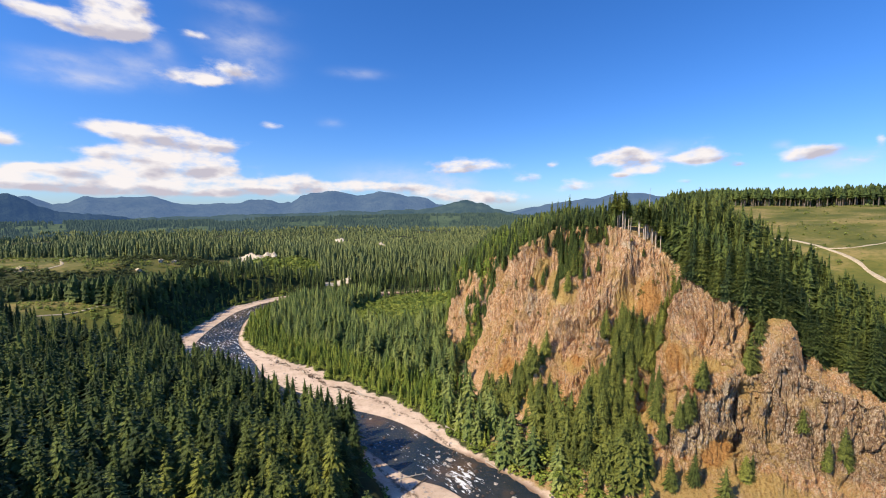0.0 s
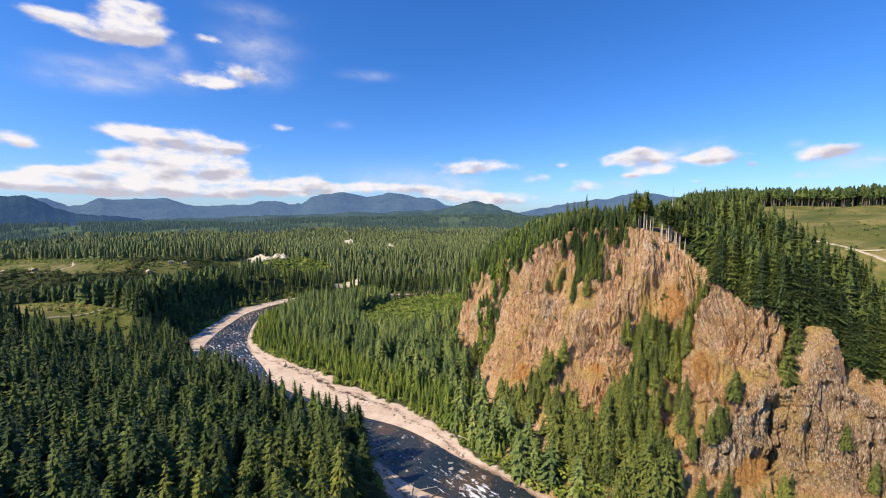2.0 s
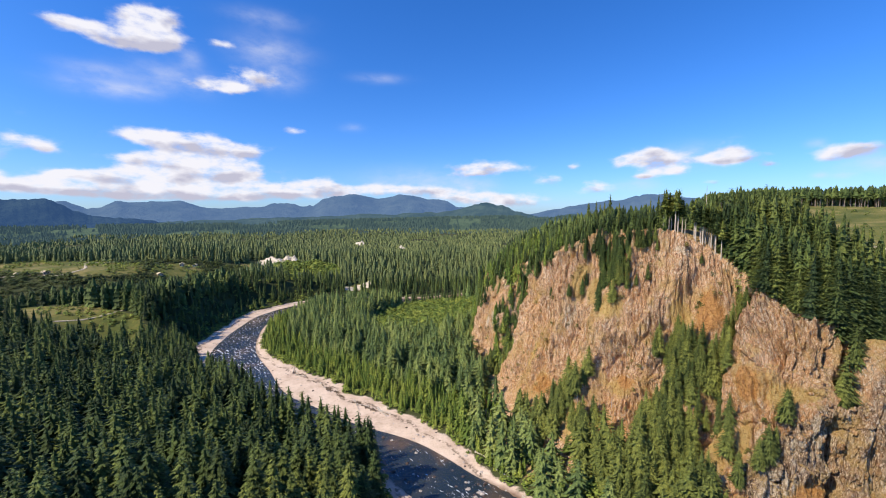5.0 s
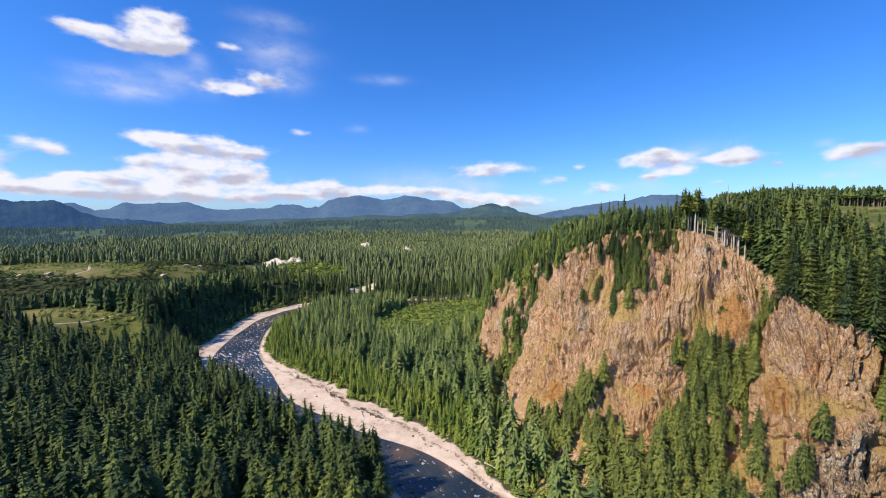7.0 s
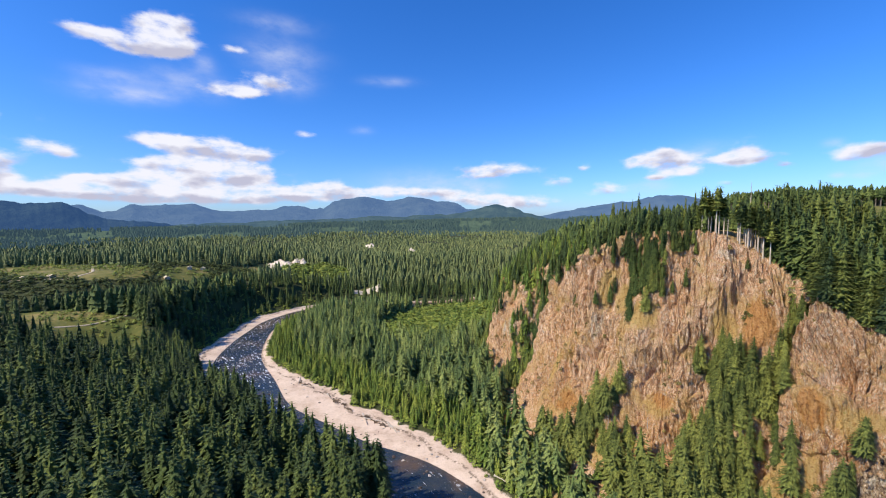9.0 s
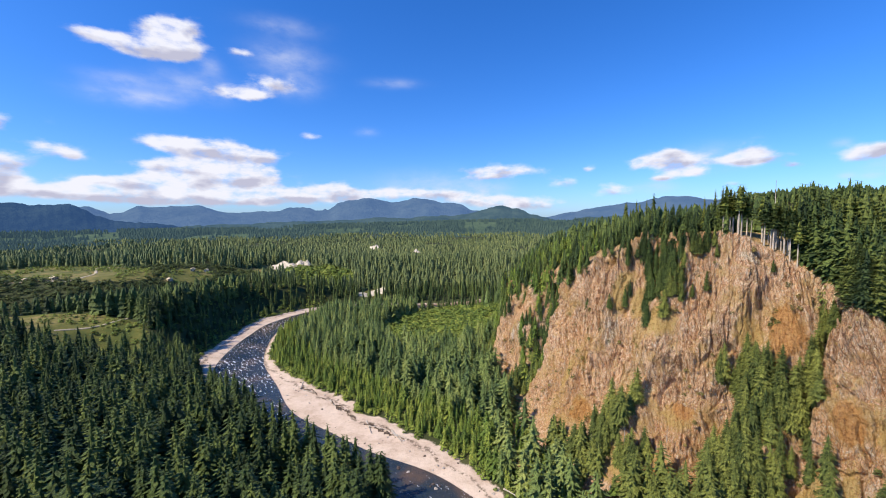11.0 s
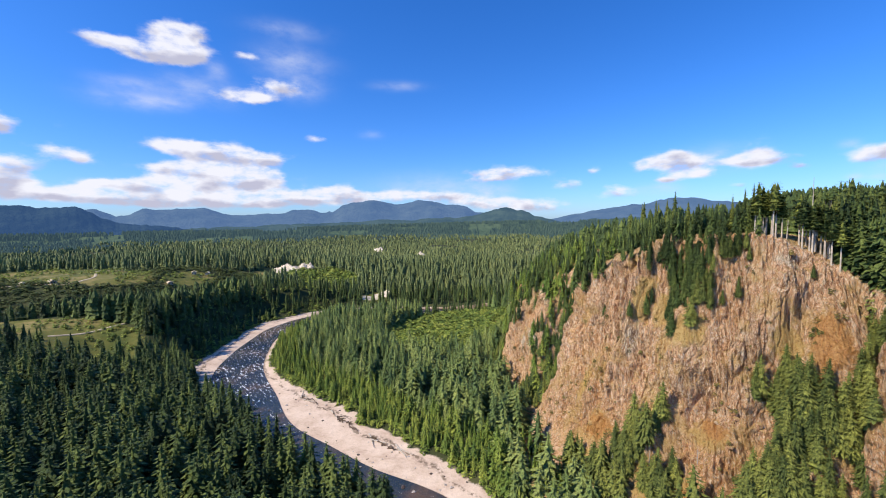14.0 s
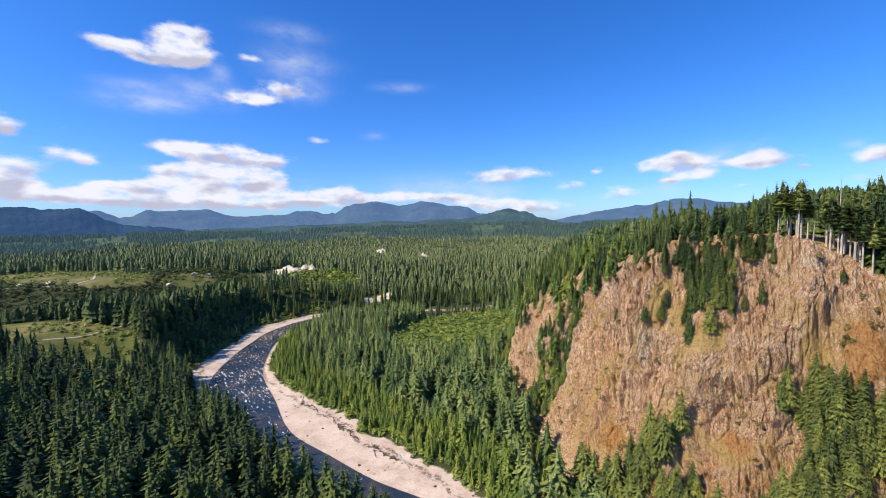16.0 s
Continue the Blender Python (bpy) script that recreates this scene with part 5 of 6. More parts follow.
    tagged(ob, "dark hemlock wood over the shoulder of the bluff", "forest", kind="stuff")
    rest &= ~back
    ob = new("bluff_back_wood", scatter_mesh("bluff_back_wood", FAR_FIRS, P[back], h[back], girth[back], [FIR], rng))
    tagged(ob, "fir wood over the back of the bluff", "forest", kind="stuff")
    light = rest & (u < 3.0) & (rng.random(len(u)) < 0.45)
    rest &= ~light
    low = rest & (v < 0.5)
    rest &= ~low
    ob = new("cliff_foot_wood", scatter_mesh("cliff_foot_wood", MID_FIRS, P[low], h[low], girth[low] * 1.1, [SUNLIT_FIR, BARK], rng, TRUNK))
    tagged(ob, "mid-green firs at the foot of the cliff", "forest", kind="stuff")
    ob = new("bluff_wood", scatter_mesh("bluff_wood", MID_FIRS, P[rest], h[rest], girth[rest], [FIR, BARK], rng, TRUNK))
    tagged(ob, "fir wood on the top and at the foot of the bluff", "forest", kind="stuff")
    ob = new("slope_wood", scatter_mesh("slope_wood", MID_FIRS, P[light], h[light], girth[light] * 1.15, [YOUNG, BARK], rng, TRUNK))
    tagged(ob, "lighter green young trees on the far slope of the bluff", "forest", kind="stuff")
    # scrub on ledges
    n = 1500
    u, v = rng.random(n) * 9.8, rng.random(n) ** 0.8
    keep = (fbm2(u * 30, v * 90, 9, 3, 6) > 0.50) & ((v < 0.5) | (rng.random(n) < 0.4)) & (u > 1.2) & (u < 7.8)
    P = on_bluff(u[keep], v[keep]) - (0, 0, 0.3)
    sz = 0.8 + 1.6 * rng.random(len(P))
    ob = new("cliff_scrub", scatter_mesh("cliff_scrub", BUSHES, P, sz, 1.0 + 0 * sz, [SCRUB], rng))
    tagged(ob, "olive and yellow scrub on the ledges of the cliff", "shrubs", kind="stuff")


plant_bluff()


def plant_shrubs():
    rng = np.random.default_rng(31)
    spots = []
    x, y = jitter(-330, 60, 330, 720, 4.6, rng)
    ok = ((((x + 250) / 58) ** 2 + ((y - 650) / 48) ** 2 < 1) | (((x + 38 - 0.1 * (y - 480)) / 66) ** 2 + ((y - 448) / 86) ** 2 < 1)) & (rng.random(len(x)) < np.where(x > -140, 0.45, 0.9))
    spots.append((x[ok], y[ok], np.where(x[ok] < -140, 6, 3) + 4.5 * rng.random(ok.sum())))
    # behind the bar and along both banks
    x, y = jitter(-280, 70, 90, 560, 3.0, rng)
    e, side, g, _ = river(x, y)
    past = e - g
    ok = (past > -0.5) & (past < np.where(side > 0, 9, 6)) & (rng.random(len(x)) < 0.62) & (y > 60)
    spots.append((x[ok], y[ok], 1.4 + 2.6 * rng.random(ok.sum())))
    # the steep shaded bank over the far bend
    x, y = jitter(-330, -185, 330, 580, 4.0, rng)
    e, side, g, _ = river(x, y)
    past = e - g
    ok = (side < 0) & (past > 1) & (past < 42) & (rng.random(len(x)) < 0.45)
    spots.append((x[ok], y[ok], 1.5 + 3.5 * rng.random(ok.sum()) ** 2))
    # the foot of the bluff
    k = rng.integers(30, 330, 170)
    a = rng.normal(0, 4.5, len(k))
    x, y = TOE[k, 0] - 2 + a * 0.7, TOE[k, 1] - 1 + a * 0.5
    ok = river(x, y)[0] > 4
    foot = (x[ok], y[ok], 1.0 + 2.2 * rng.random(ok.sum()), np.maximum(height(x[ok], y[ok]), TOE[k[ok], 2] + np.maximum(0, a[ok]) * 0.5))
    # open land
    for x0, x1, y0, y1, step in ((-700, -240, 270, 640, 4.6), (120, 600, 60, 640, 8.5)):
        x, y = jitter(x0, x1, y0, y1, step, rng)
        ok = in_field(x, y) & (fbm2(x, y, 40, 3, 13) > (0.56 if x0 > 0 else 0.45)) & ~inside_bluff(x, y) & (rng.random(len(x)) < 0.7)
        spots.append((x[ok], y[ok], 0.8 + (1.9 if x0 > 0 else 3.4) * rng.random(ok.sum()) ** 1.5))
    X, Y = jitter(-120, 50, 340, 560, 3.9, rng)
    ok = (((X + 38 - 0.1 * (Y - 480)) / 66) ** 2 + ((Y - 448) / 86) ** 2 < 1) & (rng.random(len(X)) < 0.8) & ~inside_bluff(X, Y)
    X, Y = X[ok], Y[ok]
    ob = new("young_slope_wood", scatter_mesh("young_slope_wood", BUSHES, np.stack([X, Y, height(X, Y) - 0.2], 1), 3.5 + 3.5 * rng.random(len(X)), 1.1 + 0.3 * rng.random(len(X)), [LEAVES], rng))
    tagged(ob, "bright green young trees on the apron of the bluff", "forest", kind="stuff")
    X, Y = jitter(-720, -300, 250, 640, 3.6, rng)
    ok = on_terrace(X, Y) & ~in_field(X, Y) & view_wedge(X, Y) & (rng.random(len(X)) < 0.8)
    X, Y = X[ok], Y[ok]
    hs = 1.5 + 4.0 * rng.random(len(X)) ** 1.6
    ob = new("terrace_scrub", scatter_mesh("terrace_scrub", BUSHES, np.stack([X, Y, height(X, Y) - 0.2], 1), hs, 1.2 + 0.3 * rng.random(len(X)), [DARK_SCRUB], rng))
    tagged(ob, "dark green low scrub on the slope between the meadows", "shrubs", kind="stuff")
    x, y, h = [np.concatenate([q[k] for q in spots]) for k in range(3)]
    P = np.stack([x, y, height(x, y) - 0.2], 1)
    P, h = np.vstack([P, np.stack([foot[0], foot[1], foot[3] - 0.4], 1)]), np.concatenate([h, foot[2]])
    ob = new("shrubs", scatter_mesh("shrubs", BUSHES, P, h, 1.1 + 0.3 * rng.random(len(h)), [LEAVES], rng))
    tagged(ob, "bright green alder and willow scrub by the river and in clearings", "shrubs", kind="stuff")


plant_shrubs()


# ---- tracks, pits, houses ----
def build_track(path, width, label):
    """A worn dirt track laid over the land."""
    p = spline(path, 10)
    t = np.gradient(p, axis=0)
    t /= np.linalg.norm(t, axis=1)[:, None]
    nor = np.stack([-t[:, 1], t[:, 0]], 1)
    w = width * (0.8 + 0.5 * fbm2(p[:, 0], p[:, 1], 7, 2))
    v = np.array([-0.5, -0.42, -0.15, 0.15, 0.42, 0.5])
    lift = np.array([-0.6, 0.02, 0.10, 0.10, 0.02, -0.6])
    P = p[:, None] + nor[:, None] * (v[None, :, None] * w[:, None, None])
    z = height(p[:, 0], p[:, 1])[:, None] + lift[None] + 0.25
    V = np.concatenate([P, z[:, :, None]], 2).reshape(-1, 3)
    return tagged(new("track", mesh_of("track", V, grid_faces(len(p), len(v)), [ROAD_M])), label, "dirt road", kind="structure")


build_track([(262, 345), (274, 322), (275, 304), (273, 284), (271, 268), (266, 254), (259, 238), (250, 210)], 3.1, "pale dirt road across the cleared hillside")
build_track([(270, 294), (283, 284), (319, 291), (370, 300)], 1.8, "faint dirt spur along the cleared hillside")
build_track([(-330, 322), (-318, 338), (-311, 352), (-310, 366), (-313, 384), (-320, 410)], 2.8, "pale stony track beside the lower meadow")
build_track([(-492, 560), (-482, 540), (-503, 533), (-478, 505), (-451, 475), (-443, 440), (-469, 428), (-490, 400)], 3.0, "pale winding track through the upper meadow")


def build_pit(x, y, rx, ry, h, seed):
    """A bare cut of pale earth with a ragged rim."""
    n, m = 60, 16
    a = np.linspace(0, 2 * np.pi, n)
    r = np.linspace(0, 1, m)
    A, R = np.meshgrid(a, r, indexing="ij")
    ragged = 0.45 + 1.1 * fbm2(np.cos(A).ravel() * 2 + seed, np.sin(A).ravel() * 2, 1.0, 3, seed).reshape(A.shape)
    X, Y = x + np.cos(A) * R * rx * ragged, y + np.sin(A) * R * ry * ragged
    slope = np.clip((Y - y) / ry * 0.5 + 0.5, 0, 1)
    top = h * slope * (1 - R ** 4) * (0.2 + 1.6 * fbm2(X.ravel(), Y.ravel(), 4, 4, seed).reshape(A.shape))
    Z = height(X.ravel(), Y.ravel()).reshape(A.shape) + top + 0.3 - 1.5 * (R > 0.97)
    V = np.stack([X, Y, Z], 2).reshape(-1, 3)
    return tagged(new("gravel_pit", mesh_of("gravel_pit", V, grid_faces(n, m), [SAND_M])), "bare pale cut bank of sand and gravel in the woods", "gravel pit", kind="structure")


build_pit(-328, 690, 22, 18, 13, 3.0)
build_pit(-302, 700, 17, 16, 17, 9.0)
build_pit(-316, 668, 7, 8, 6, 2.0)
build_pit(-172, 606, 9, 9, 1.6, 5.0)
build_pit(-160, 614, 8, 12, 3.0, 6.0)
build_pit(-148, 626, 9, 9, 6.0, 11.0)
build_pit(-352, 1380, 20, 14, 17, 7.0)
build_pit(-188, 1230, 13, 9, 16, 8.0)
build_pit(-92, 1066, 10, 8, 16, 4.0)


def box_bm(sx, sy, sz, at=(0, 0, 0), bevel=0.03):
    bm = bmesh.new()
    bmesh.ops.create_cube(bm, size=1)
    for v in bm.verts:
        v.co = Vector((v.co.x * sx + at[0], v.co.y * sy + at[1], v.co.z * sz + at[2]))
    if bevel:
        bmesh.ops.bevel(bm, geom=bm.edges[:], offset=bevel, segments=1, affect="EDGES")
    return bm


def bm_part(name, bm, mat, parent, label=""):
    me = bpy.data.meshes.new(name)
    bm.to_mesh(me)
    bm.free()
    me.materials.append(mat)
    return part(name, me, parent, label)


CABIN_WALL, CABIN_ROOF, CABIN_RUST, GLASS_DARK = plain("pale_boards", (0.56, 0.46, 0.33), 0.15), plain("grey_metal_roof", (0.42, 0.41, 0.38), 0.12, rough=0.9), plain("tan_roof", (0.62, 0.50, 0.34), 0.2), plain("dark_pane", (0.03, 0.035, 0.04), 0.2, rough=0.15)


def cabin(x, y, turn, w, d, h, roof, label):
    base = new("cabin")
    base.matrix_basis = pose(x, y, float(height([x], [y])[0]) - 0.2, 0, 0, turn)
    bm_part("wall", box_bm(w, d, h, (0, 0, h / 2)), CABIN_WALL, base)
    bm = bmesh.new()
    o, r = 0.5, h + w * 0.26
    pts = [(-w / 2 - o, h - 0.15), (0, r), (w / 2 + o, h - 0.15), (w / 2 + o, h + 0.1), (0, r + 0.25), (-w / 2 - o, h + 0.1)]
    rows = [[bm.verts.new((a, s * (d / 2 + o), b)) for a, b in pts] for s in (-1, 1)]
    for k in range(6):
        bm.faces.new((rows[0][k], rows[0][(k + 1) % 6], rows[1][(k + 1) % 6], rows[1][k]))
    bm.faces.new(rows[0][::-1])
    bm.faces.new(rows[1])
    bmesh.ops.recalc_face_normals(bm, faces=bm.faces)
    bm_part("roof", bm, roof, base)
    bm_part("door", box_bm(1.0, 0.1, 2.05, (0.3, -d / 2 - 0.04, 1.1), 0.02), CABIN_ROOF, base)
    for k in (-0.32, 0.34):
        bm_part("window", box_bm(1.1, 0.1, 1.1, (k * w, -d / 2 - 0.04, 1.6), 0.02), GLASS_DARK, base)
    return tagged(base, label, "house", "cabins in the valley")


cabin(-387, 553, 35, 5, 7, 3.2, CABIN_RUST, "small pale cabin with a brown roof among firs")
cabin(-379, 568, 20, 4.5, 6, 3.0, CABIN_RUST, "small pale cabin with a brown roof among firs")
cabin(-377, 499, 50, 5, 7, 2.8, CABIN_RUST, "low pale cabin beside the wooded terrace edge")
cabin(-459, 438, 60, 5, 9, 2.6, CABIN_RUST, "long shed with a tan roof in the upper meadow")
cabin(-476, 424, 55, 4, 5, 2.4, CABIN_RUST, "small shed with a tan roof in the upper meadow")


# ---- stones, driftwood, dead trees ----
STONE_M = plain("river_stone", (0.40, 0.35, 0.31), 0.35, 1.5, 0.7)
WET_M = plain("wet_stone", (0.085, 0.062, 0.050), 0.4, 1.5, 0.35)
DRIFT_M = plain("bleached_wood", (0.46, 0.41, 0.35), 0.3, 2.0)
DARK_DRIFT_M = plain("dark_driftwood", (0.13, 0.095, 0.07), 0.35, 2.0)


def stone_mesh(rng, mat):
    bm = bmesh.new()
    bmesh.ops.create_icosphere(bm, subdivisions=2, radius=0.5)
    o = Vector((rng.random() * 50, rng.random() * 50, 0))
    for v in bm.verts:
        c = v.co.copy()
        v.co *= 0.75 + 0.55 * noise.noise(c * 1.9 + o) + 0.15 * noise.noise(c * 5 + o)
        v.co.z *= 0.65
        if v.co.z < -0.2:
            v.co.z = -0.2
    me = bpy.data.meshes.new("boulder")
    bm.to_mesh(me)
    bm.free()
    me.materials.append(mat)
    return me


def lay_stones():
    rng = np.random.default_rng(41)
    dry, wet = [stone_mesh(rng, STONE_M) for _ in range(5)], [stone_mesh(rng, WET_M) for _ in range(5)]

    def lay(x, y, s, meshes, z, label, group):
        ob = new("boulder", meshes[rng.integers(0, len(meshes))])
        ob.matrix_basis = Matrix.Translation((x, y, z)) @ Matrix.Rotation(rng.random() * 6.28, 4, "Z") @ Matrix.Diagonal((s, s * (0.7 + 0.5 * rng.random()), s * 0.8, 1))
        tagged(ob, label, "rock", group)
    # in the rapids and shallows, by place along the river
    for k0, k1, n in ((14.2 * 14, 16.2 * 14, 70), (6 * 14, 9.5 * 14, 60), (13 * 14, 14.2 * 14, 24), (9.5 * 14, 13 * 14, 20)):
        for _ in range(n):
            k = int(rng.uniform(k0, k1))
            a = rng.uniform(-0.95, 0.95)
            x, y = RIVER[k, :2] + np.array((-TANG[k, 1], TANG[k, 0])) * a * RIVER[k, 2]
            lay(x, y, 0.8 + 2.0 * rng.random() ** 2, wet if rng.random() < 0.7 else dry, 0.15, "dark wet boulder standing in the river", "boulders in the river")
    for k0, k1, n in ((9 * 14, 15 * 14, 60), (4.6 * 14, 8.5 * 14, 90)):
        for _ in range(n):
            k = int(rng.uniform(k0, k1))
            side = 1 if k0 > 100 else -1
            a = RIVER[k, 2] + rng.uniform(0.1, 1.0) * RIVER[k, 3 if side > 0 else 4]
            x, y = RIVER[k, :2] + side * np.array((-TANG[k, 1], TANG[k, 0])) * a
            lay(x, y, 0.7 + 1.5 * rng.random() ** 2, dry if rng.random() < 0.6 else wet, float(height([x], [y])[0]) + 0.05, "rounded grey-brown boulder on the gravel bar", "boulders on the gravel")
    for _ in range(25):
        x, y = rng.normal(-6, 9), rng.normal(157, 6)
        lay(x, y, 0.7 + 1.4 * rng.random() ** 2, dry, float(height([x], [y])[0]) + 0.05, "pale boulder on the near gravel bank", "boulders on the gravel")


lay_stones()


def log_mesh(rng, mat, length):
    """A stranded trunk with a flared root end and a few stubs."""
    bm = bmesh.new()
    prev = None
    for k in range(9):
        f = k / 8
        r = 0.32 * (1 - 0.6 * f) * (1.7 if k == 0 else 1)
        bend = 0.3 * math.sin(f * 3 + rng.random())
        ring = [bm.verts.new((length * (f - 0.5), bend + r * math.cos(a), 0.25 + r * math.sin(a))) for a in np.linspace(0, 6.283, 8)[:-1]]
        if prev:
            for j in range(7):
                bm.faces.new((prev[j], prev[(j + 1) % 7], ring[(j + 1) % 7], ring[j]))
        prev = ring
    for _ in range(5):
        x, a = length * (rng.random() - 0.4) * 0.9, rng.random() * 3.1
        tip = Vector((x + 0.5, math.cos(a) * 1.3, 0.3 + math.sin(a) * 1.2))
        q = [bm.verts.new((x + dx, dy, 0.3)) for dx, dy in ((0.1, 0), (-0.08, 0.09), (-0.08, -0.09))]
        t = bm.verts.new(tip)
        for j in range(3):
            bm.faces.new((q[j], q[(j + 1) % 3], t))
    me = bpy.data.meshes.new("driftwood_log")
    bm.to_mesh(me)
    bm.free()
    me.materials.append(mat)
    return me


def lay_logs():
    rng = np.random.default_rng(47)
    pale, dark = [log_mesh(rng, DRIFT_M, 7 + 3 * k) for k in range(3)], [log_mesh(rng, DARK_DRIFT_M, 5 + 2 * k) for k in range(3)]
    for x, y, a, m in ((-14, 168, 20, pale[2]), (-10, 163, 55, dark[2]), (-18, 165, 100, pale[1]), (4, 205, -40, pale[0]), (14, 190, -50, pale[1]), (22, 176, -48, pale[0])):
        ob = new("driftwood_log", m)
        ob.matrix_basis = pose(x, y, float(height([x], [y])[0]) + 0.1, 0, 0, a)
        tagged(ob, "stranded driftwood log on the gravel", "driftwood", "driftwood on the bars")
    dark = [log_mesh(rng, DARK_DRIFT_M, 3 + k) for k in range(3)]
    # the strand line along the back of the long bar
    for k in range(46):
        i = int(rng.uniform(9.3 * 14, 12.2 * 14))
        nor = np.array((-TANG[i, 1], TANG[i, 0]))
        x, y = RIVER[i, :2] + nor * (RIVER[i, 2] + RIVER[i, 3] * 0.72 + rng.normal(0, 0.8))
        ob = new("driftwood_log", (dark if rng.random() < 0.8 else pale)[rng.integers(0, 3)])
        ob.matrix_basis = pose(x, y, float(height([x], [y])[0]) + 0.05, 0, 0, math.degrees(math.atan2(TANG[i, 1], TANG[i, 0])) + rng.normal(0, 22))
        tagged(ob, "dark driftwood in a strand line on the bar", "driftwood", "driftwood on the bars")


lay_logs()


def dead_tree(p, h, label):
    rng = np.random.default_rng(int(h * 100))
    base = new("dead_tree")
    base.matrix_basis = pose(*p, rng.normal(0, 3), rng.normal(0, 3), 0)
    v, f = trunk_shape(0.02 + 0.08 / h, 7, 1.0)
    part("trunk", mesh_of("trunk", v * (h, h, h), f, [SNAG_M]), base)
    for _ in range(9):
        a, z = rng.random() * 6.28, h * (0.3 + 0.65 * rng.random())
        L = h * 0.14 * (1.2 - z / h) + 0.4
        d = np.array((math.cos(a), math.sin(a)))
        s = 0.05
        V = np.array([(-d[1] * s, d[0] * s, z), (d[1] * s, -d[0] * s, z), (0, 0, z + 2 * s), (d[0] * L, d[1] * L, z - 0.12 * L)])
        part("branch", mesh_of("branch", V, np.array([(0, 1, 3), (1, 2, 3), (2, 0, 3)]), [SNAG_M], False), base)
    return tagged(base, label, "dead tree", "dead trees")


SNAG_M = plain("weathered_snag", (0.38, 0.33, 0.27), 0.2, 2.0)
for u_, v_, h_ in ((7.35, 1.06, 13), (7.2, 1.05, 8), (8.75, 1.1, 15), (4.75, 0.20, 8), (4.35, 0.12, 7), (5.2, 0.28, 6), (6.6, 0.1, 9), (6.95, 0.45, 6), (3.2, 1.5, 9), (5.3, 1.05, 8), (9.2, 1.2, 12)):
    dead_tree(on_bluff(np.array([u_]), np.array([v_]))[0] - (0, 0, 0.4), h_, "bare bleached dead fir stem on the bluff")


def bluff_stones():
    """Loose blocks on the near crag and under the cliff."""
    rng = np.random.default_rng(53)
    meshes = [stone_mesh(rng, ROCK_M) for _ in range(6)]
    for u0, v0, du, dv, n in ((8.35, 0.56, 0.25, 0.06, 60), (9.0, 0.62, 0.3, 0.08, 50), (5.6, 0.42, 0.5, 0.1, 60), (4.2, 0.3, 0.5, 0.1, 40), (8.9, 0.75, 0.4, 0.06, 40)):
        for _ in range(n):
            p = on_bluff(np.array([rng.normal(u0, du)]), np.array([np.clip(rng.normal(v0, dv), 0.05, 1)]))[0]
            s = 0.8 + 2.2 * rng.random() ** 2
            ob = new("stone", meshes[rng.integers(0, 6)])
            ob.parent = bluff
            ob.matrix_basis = Matrix.Translation(p) @ Matrix.Rotation(rng.random() * 6.28, 4, "Z") @ Matrix.Diagonal((s, s * 0.8, s * (1 + rng.random()), 1))


bluff_stones()


# ---- distance ----
def build_ridge(name, sky, rng_m, depth, mat, label):
    """A far range: its skyline given as azimuth and elevation seen from the flight."""
    az = np.linspace(sky[0][0], sky[-1][0], 380)
    el = np.interp(az, [s[0] for s in sky], [s[1] for s in sky])
    el = el + 0.42 * (fbm2(az, az * 0, 1.6, 4, rng_m) - 0.5) + 0.22 * (fbm2(az, az * 0, 0.35, 3, rng_m + 3) - 0.5)
    rows = np.linspace(0, 1, 26)
    A, Rr = np.meshgrid(az, rows, indexing="ij")
    top = 114 + rng_m * np.tan(np.radians(el))[:, None]
    prof = np.sin(np.clip(Rr, 0, 1) * np.pi / 2) ** 1.3
    dist = rng_m - depth * (1 - Rr)
    x, y = np.sin(np.radians(A)) * dist, np.cos(np.radians(A)) * dist
    rough = (fbm2(x.ravel(), y.ravel(), 240, 4, 5).reshape(A.shape) - 0.5) * 1.3 * (1 - Rr)
    z = 25 + (top - 25) * np.clip(prof + rough * prof, 0, 1)
    ob = new(name, mesh_of(name, np.stack([x, y, z], 2).reshape(-1, 3), grid_faces(len(az), len(rows)), [mat]))
    return tagged(ob, label, "mountains", kind="structure")


WEST_SKY = [(-75.0, 1.5), (-60.0, 1.9), (-47.64, 1.44), (-45.35, 1.72), (-43.77, 0.97), (-42.48, 1.11), (-41.11, 1.73), (-39.25, 1.77), (-36.76, 1.9), (-35.46, 1.93), (-34.14, 1.5), (-31.34, 0.94), (-28.94, 1.24), (-26.44, 1.19), (-25.79, 1.56), (-23.01, 1.74), (-21.8, 1.24), (-20.96, 1.39), (-20.68, 1.62), (-20.41, 1.4), (-19.11, 2.3), (-17.89, 2.76), (-14.59, 2.96)]
EAST_SKY = [(-11.59, 2.54), (-9.9, 2.63), (-9.13, 2.94), (-8.12, 3.1), (-6.8, 2.8), (-2.24, 2.11), (-1.05, 1.4), (0.93, 1.17), (8.8, 0.22), (11.09, 0.68), (16.3, 1.57), (20.54, 1.97), (22.23, 2.45), (24.22, 2.7), (26.16, 2.52), (29.56, 1.96), (34.08, 2.06), (35.91, 2.33), (37.19, 2.04), (40.03, 2.44), (41.17, 2.22), (43.53, 1.86), (60.0, 2.0), (75.0, 2.0)]
build_ridge("backdrop", WEST_SKY + EAST_SKY, 4700, 900, RIDGE_FAR, "far wooded mountain range, blue from its haze glow")
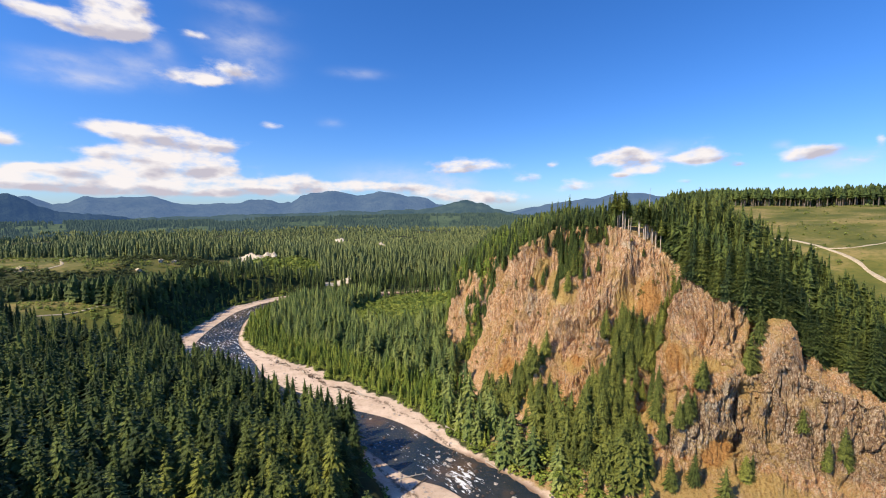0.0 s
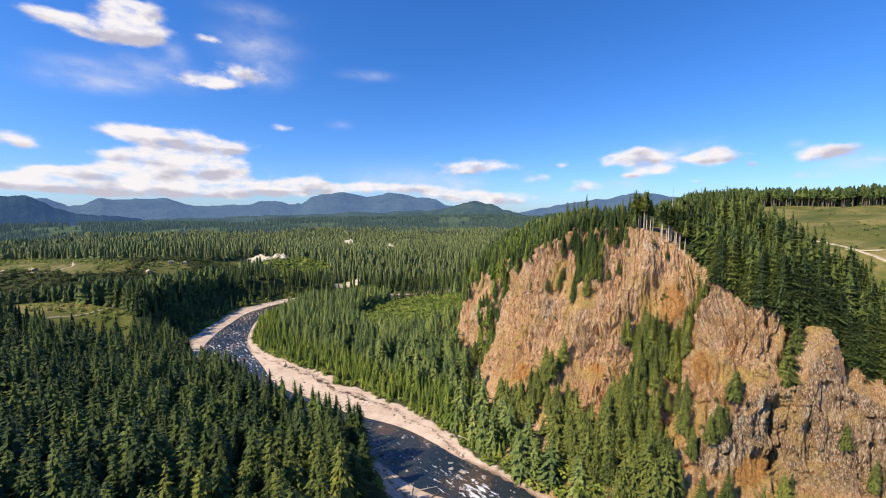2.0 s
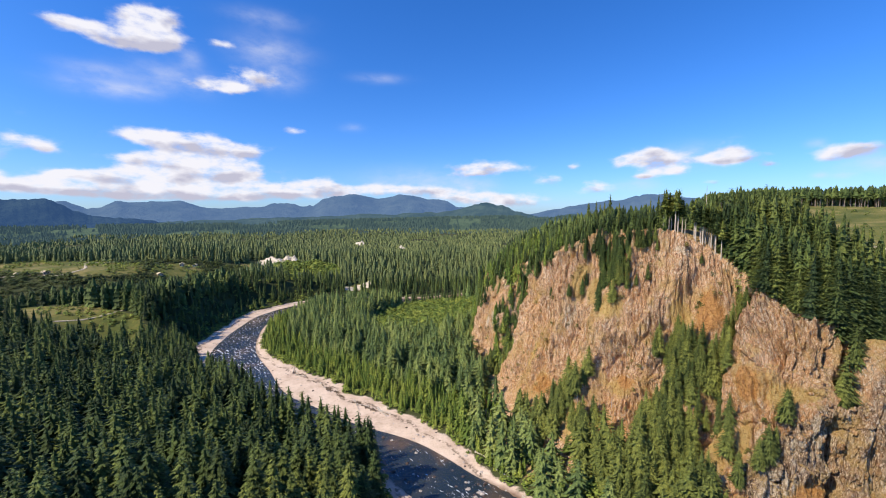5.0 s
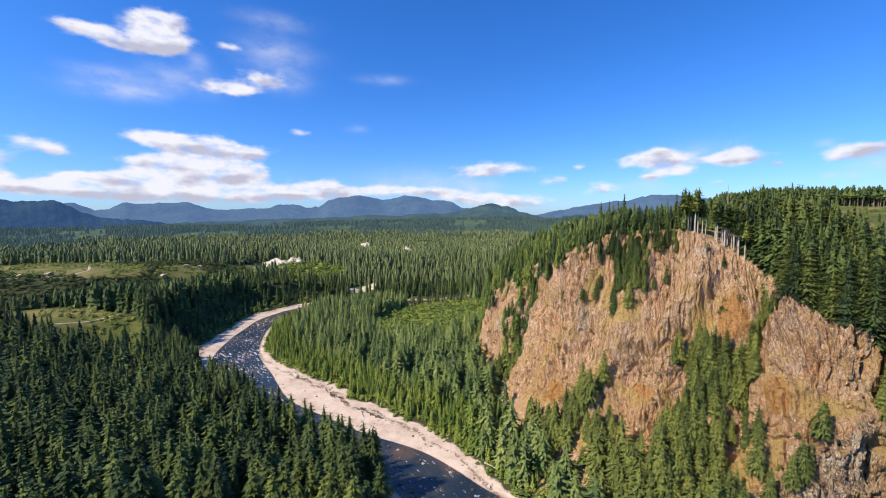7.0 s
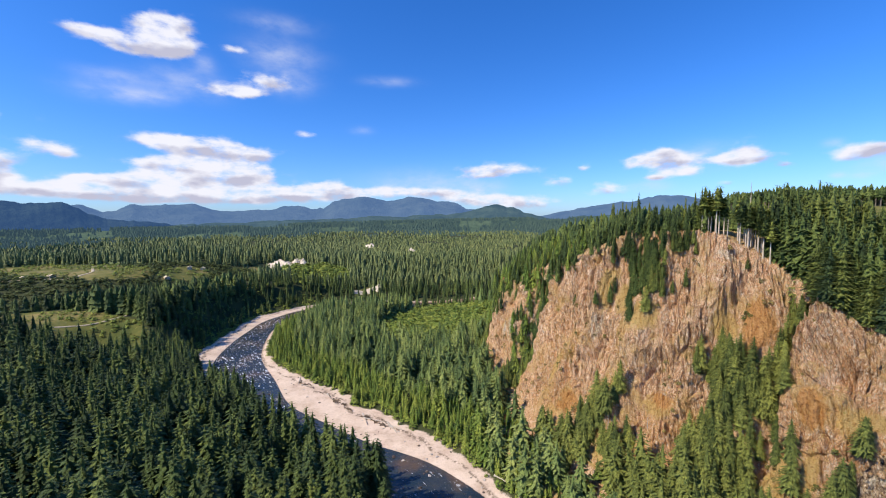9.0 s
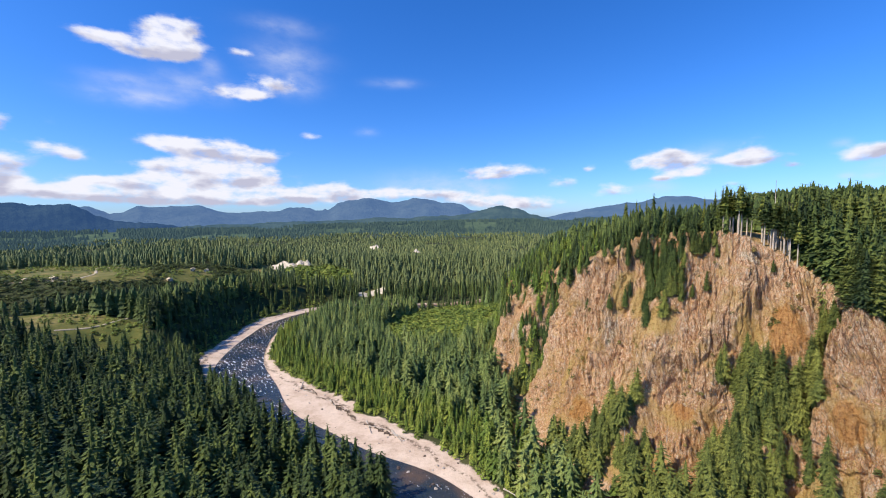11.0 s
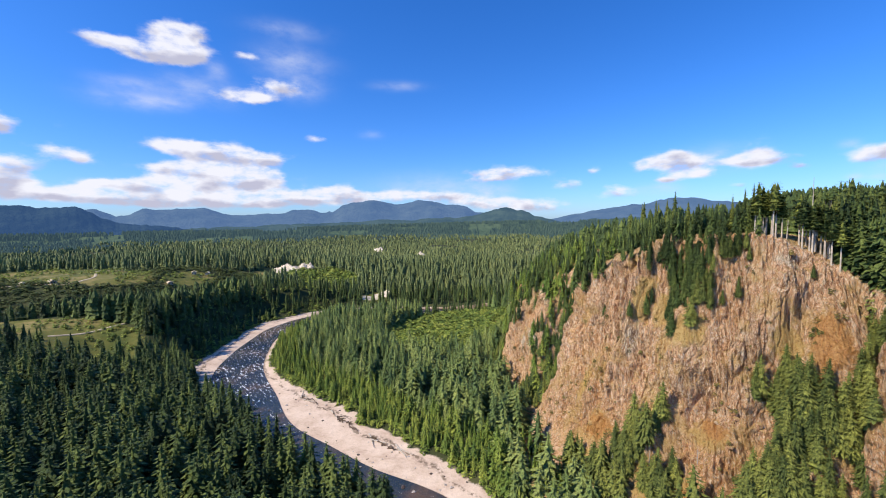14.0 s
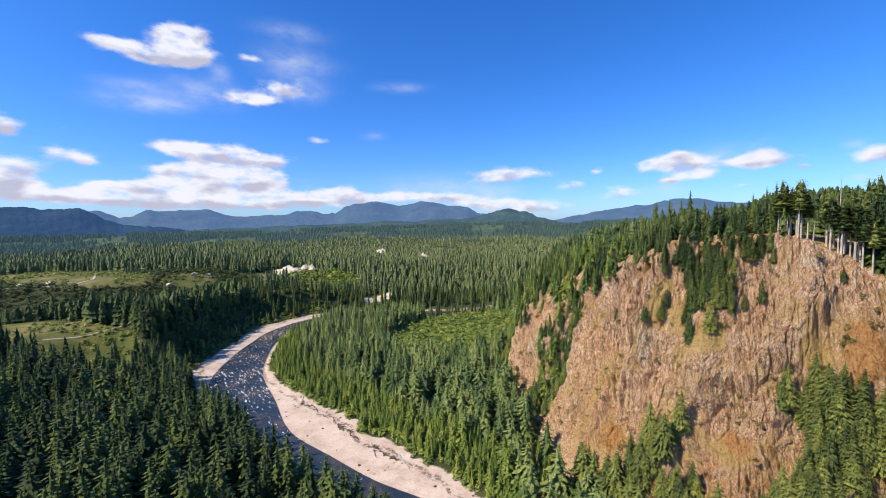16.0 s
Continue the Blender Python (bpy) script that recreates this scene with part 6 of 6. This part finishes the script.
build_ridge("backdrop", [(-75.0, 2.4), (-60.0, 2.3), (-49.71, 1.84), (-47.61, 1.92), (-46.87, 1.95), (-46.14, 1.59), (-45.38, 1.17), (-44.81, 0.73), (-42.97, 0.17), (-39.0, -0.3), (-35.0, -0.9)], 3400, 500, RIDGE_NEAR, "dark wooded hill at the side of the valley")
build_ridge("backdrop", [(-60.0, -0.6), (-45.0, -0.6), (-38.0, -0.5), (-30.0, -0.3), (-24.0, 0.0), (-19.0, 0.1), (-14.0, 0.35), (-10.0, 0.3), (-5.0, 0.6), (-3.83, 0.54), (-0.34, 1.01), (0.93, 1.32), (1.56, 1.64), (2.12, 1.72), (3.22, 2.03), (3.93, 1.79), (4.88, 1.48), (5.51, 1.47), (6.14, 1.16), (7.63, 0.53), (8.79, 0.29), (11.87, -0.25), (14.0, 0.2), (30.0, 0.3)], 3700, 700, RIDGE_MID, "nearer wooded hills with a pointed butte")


def build_foothills():
    """Low wooded hills where the plain ends, with paler cut slopes between the stands."""
    az = np.linspace(-58, 34, 240)
    el = np.interp(az, [-58, -40, -29, -24, -18, -10, -3, 4, 10, 34], [-1.1, -1.0, -1.0, -0.75, -0.6, -0.45, -0.3, -0.2, -0.2, -0.1])
    rows = np.linspace(0, 1, 40)
    A, R = np.meshgrid(az, rows, indexing="ij")
    dist = 2000 + 1000 * R
    x, y = np.sin(np.radians(A)) * dist, np.cos(np.radians(A)) * dist
    swell = fbm2(x.ravel(), y.ravel(), 330, 3, 45).reshape(A.shape) - 0.5
    top = 112 + dist * np.tan(np.radians(el))[:, None]
    z = 18 + (top - 18) * ss(0, 1, R) + 60 * swell * np.sin(np.pi * np.clip(R * 1.2, 0, 1))
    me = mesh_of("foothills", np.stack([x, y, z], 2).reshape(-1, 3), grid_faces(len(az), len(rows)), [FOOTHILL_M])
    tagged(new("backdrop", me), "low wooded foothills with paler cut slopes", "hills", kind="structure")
    rng = np.random.default_rng(71)
    n = 15000
    i, j = rng.random(n) * (len(az) - 1), rng.random(n) ** 0.8 * (len(rows) - 1)
    a, b = i.astype(int).clip(0, len(az) - 2), j.astype(int).clip(0, len(rows) - 2)
    f, g = i - a, j - b
    pts = []
    for q in (x, y, z):
        pts.append((q[a, b] * (1 - f) + q[a + 1, b] * f) * (1 - g) + (q[a, b + 1] * (1 - f) + q[a + 1, b + 1] * f) * g)
    P = np.stack(pts, 1)
    keep = (fbm2(P[:, 0], P[:, 1], 260, 3, 52) < 0.58) | (rng.random(n) < 0.04)
    P = P[keep]
    h = 15 + 13 * rng.random(len(P))
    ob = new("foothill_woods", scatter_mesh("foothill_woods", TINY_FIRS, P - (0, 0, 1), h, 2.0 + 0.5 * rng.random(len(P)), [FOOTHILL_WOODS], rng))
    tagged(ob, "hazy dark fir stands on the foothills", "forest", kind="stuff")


build_foothills()
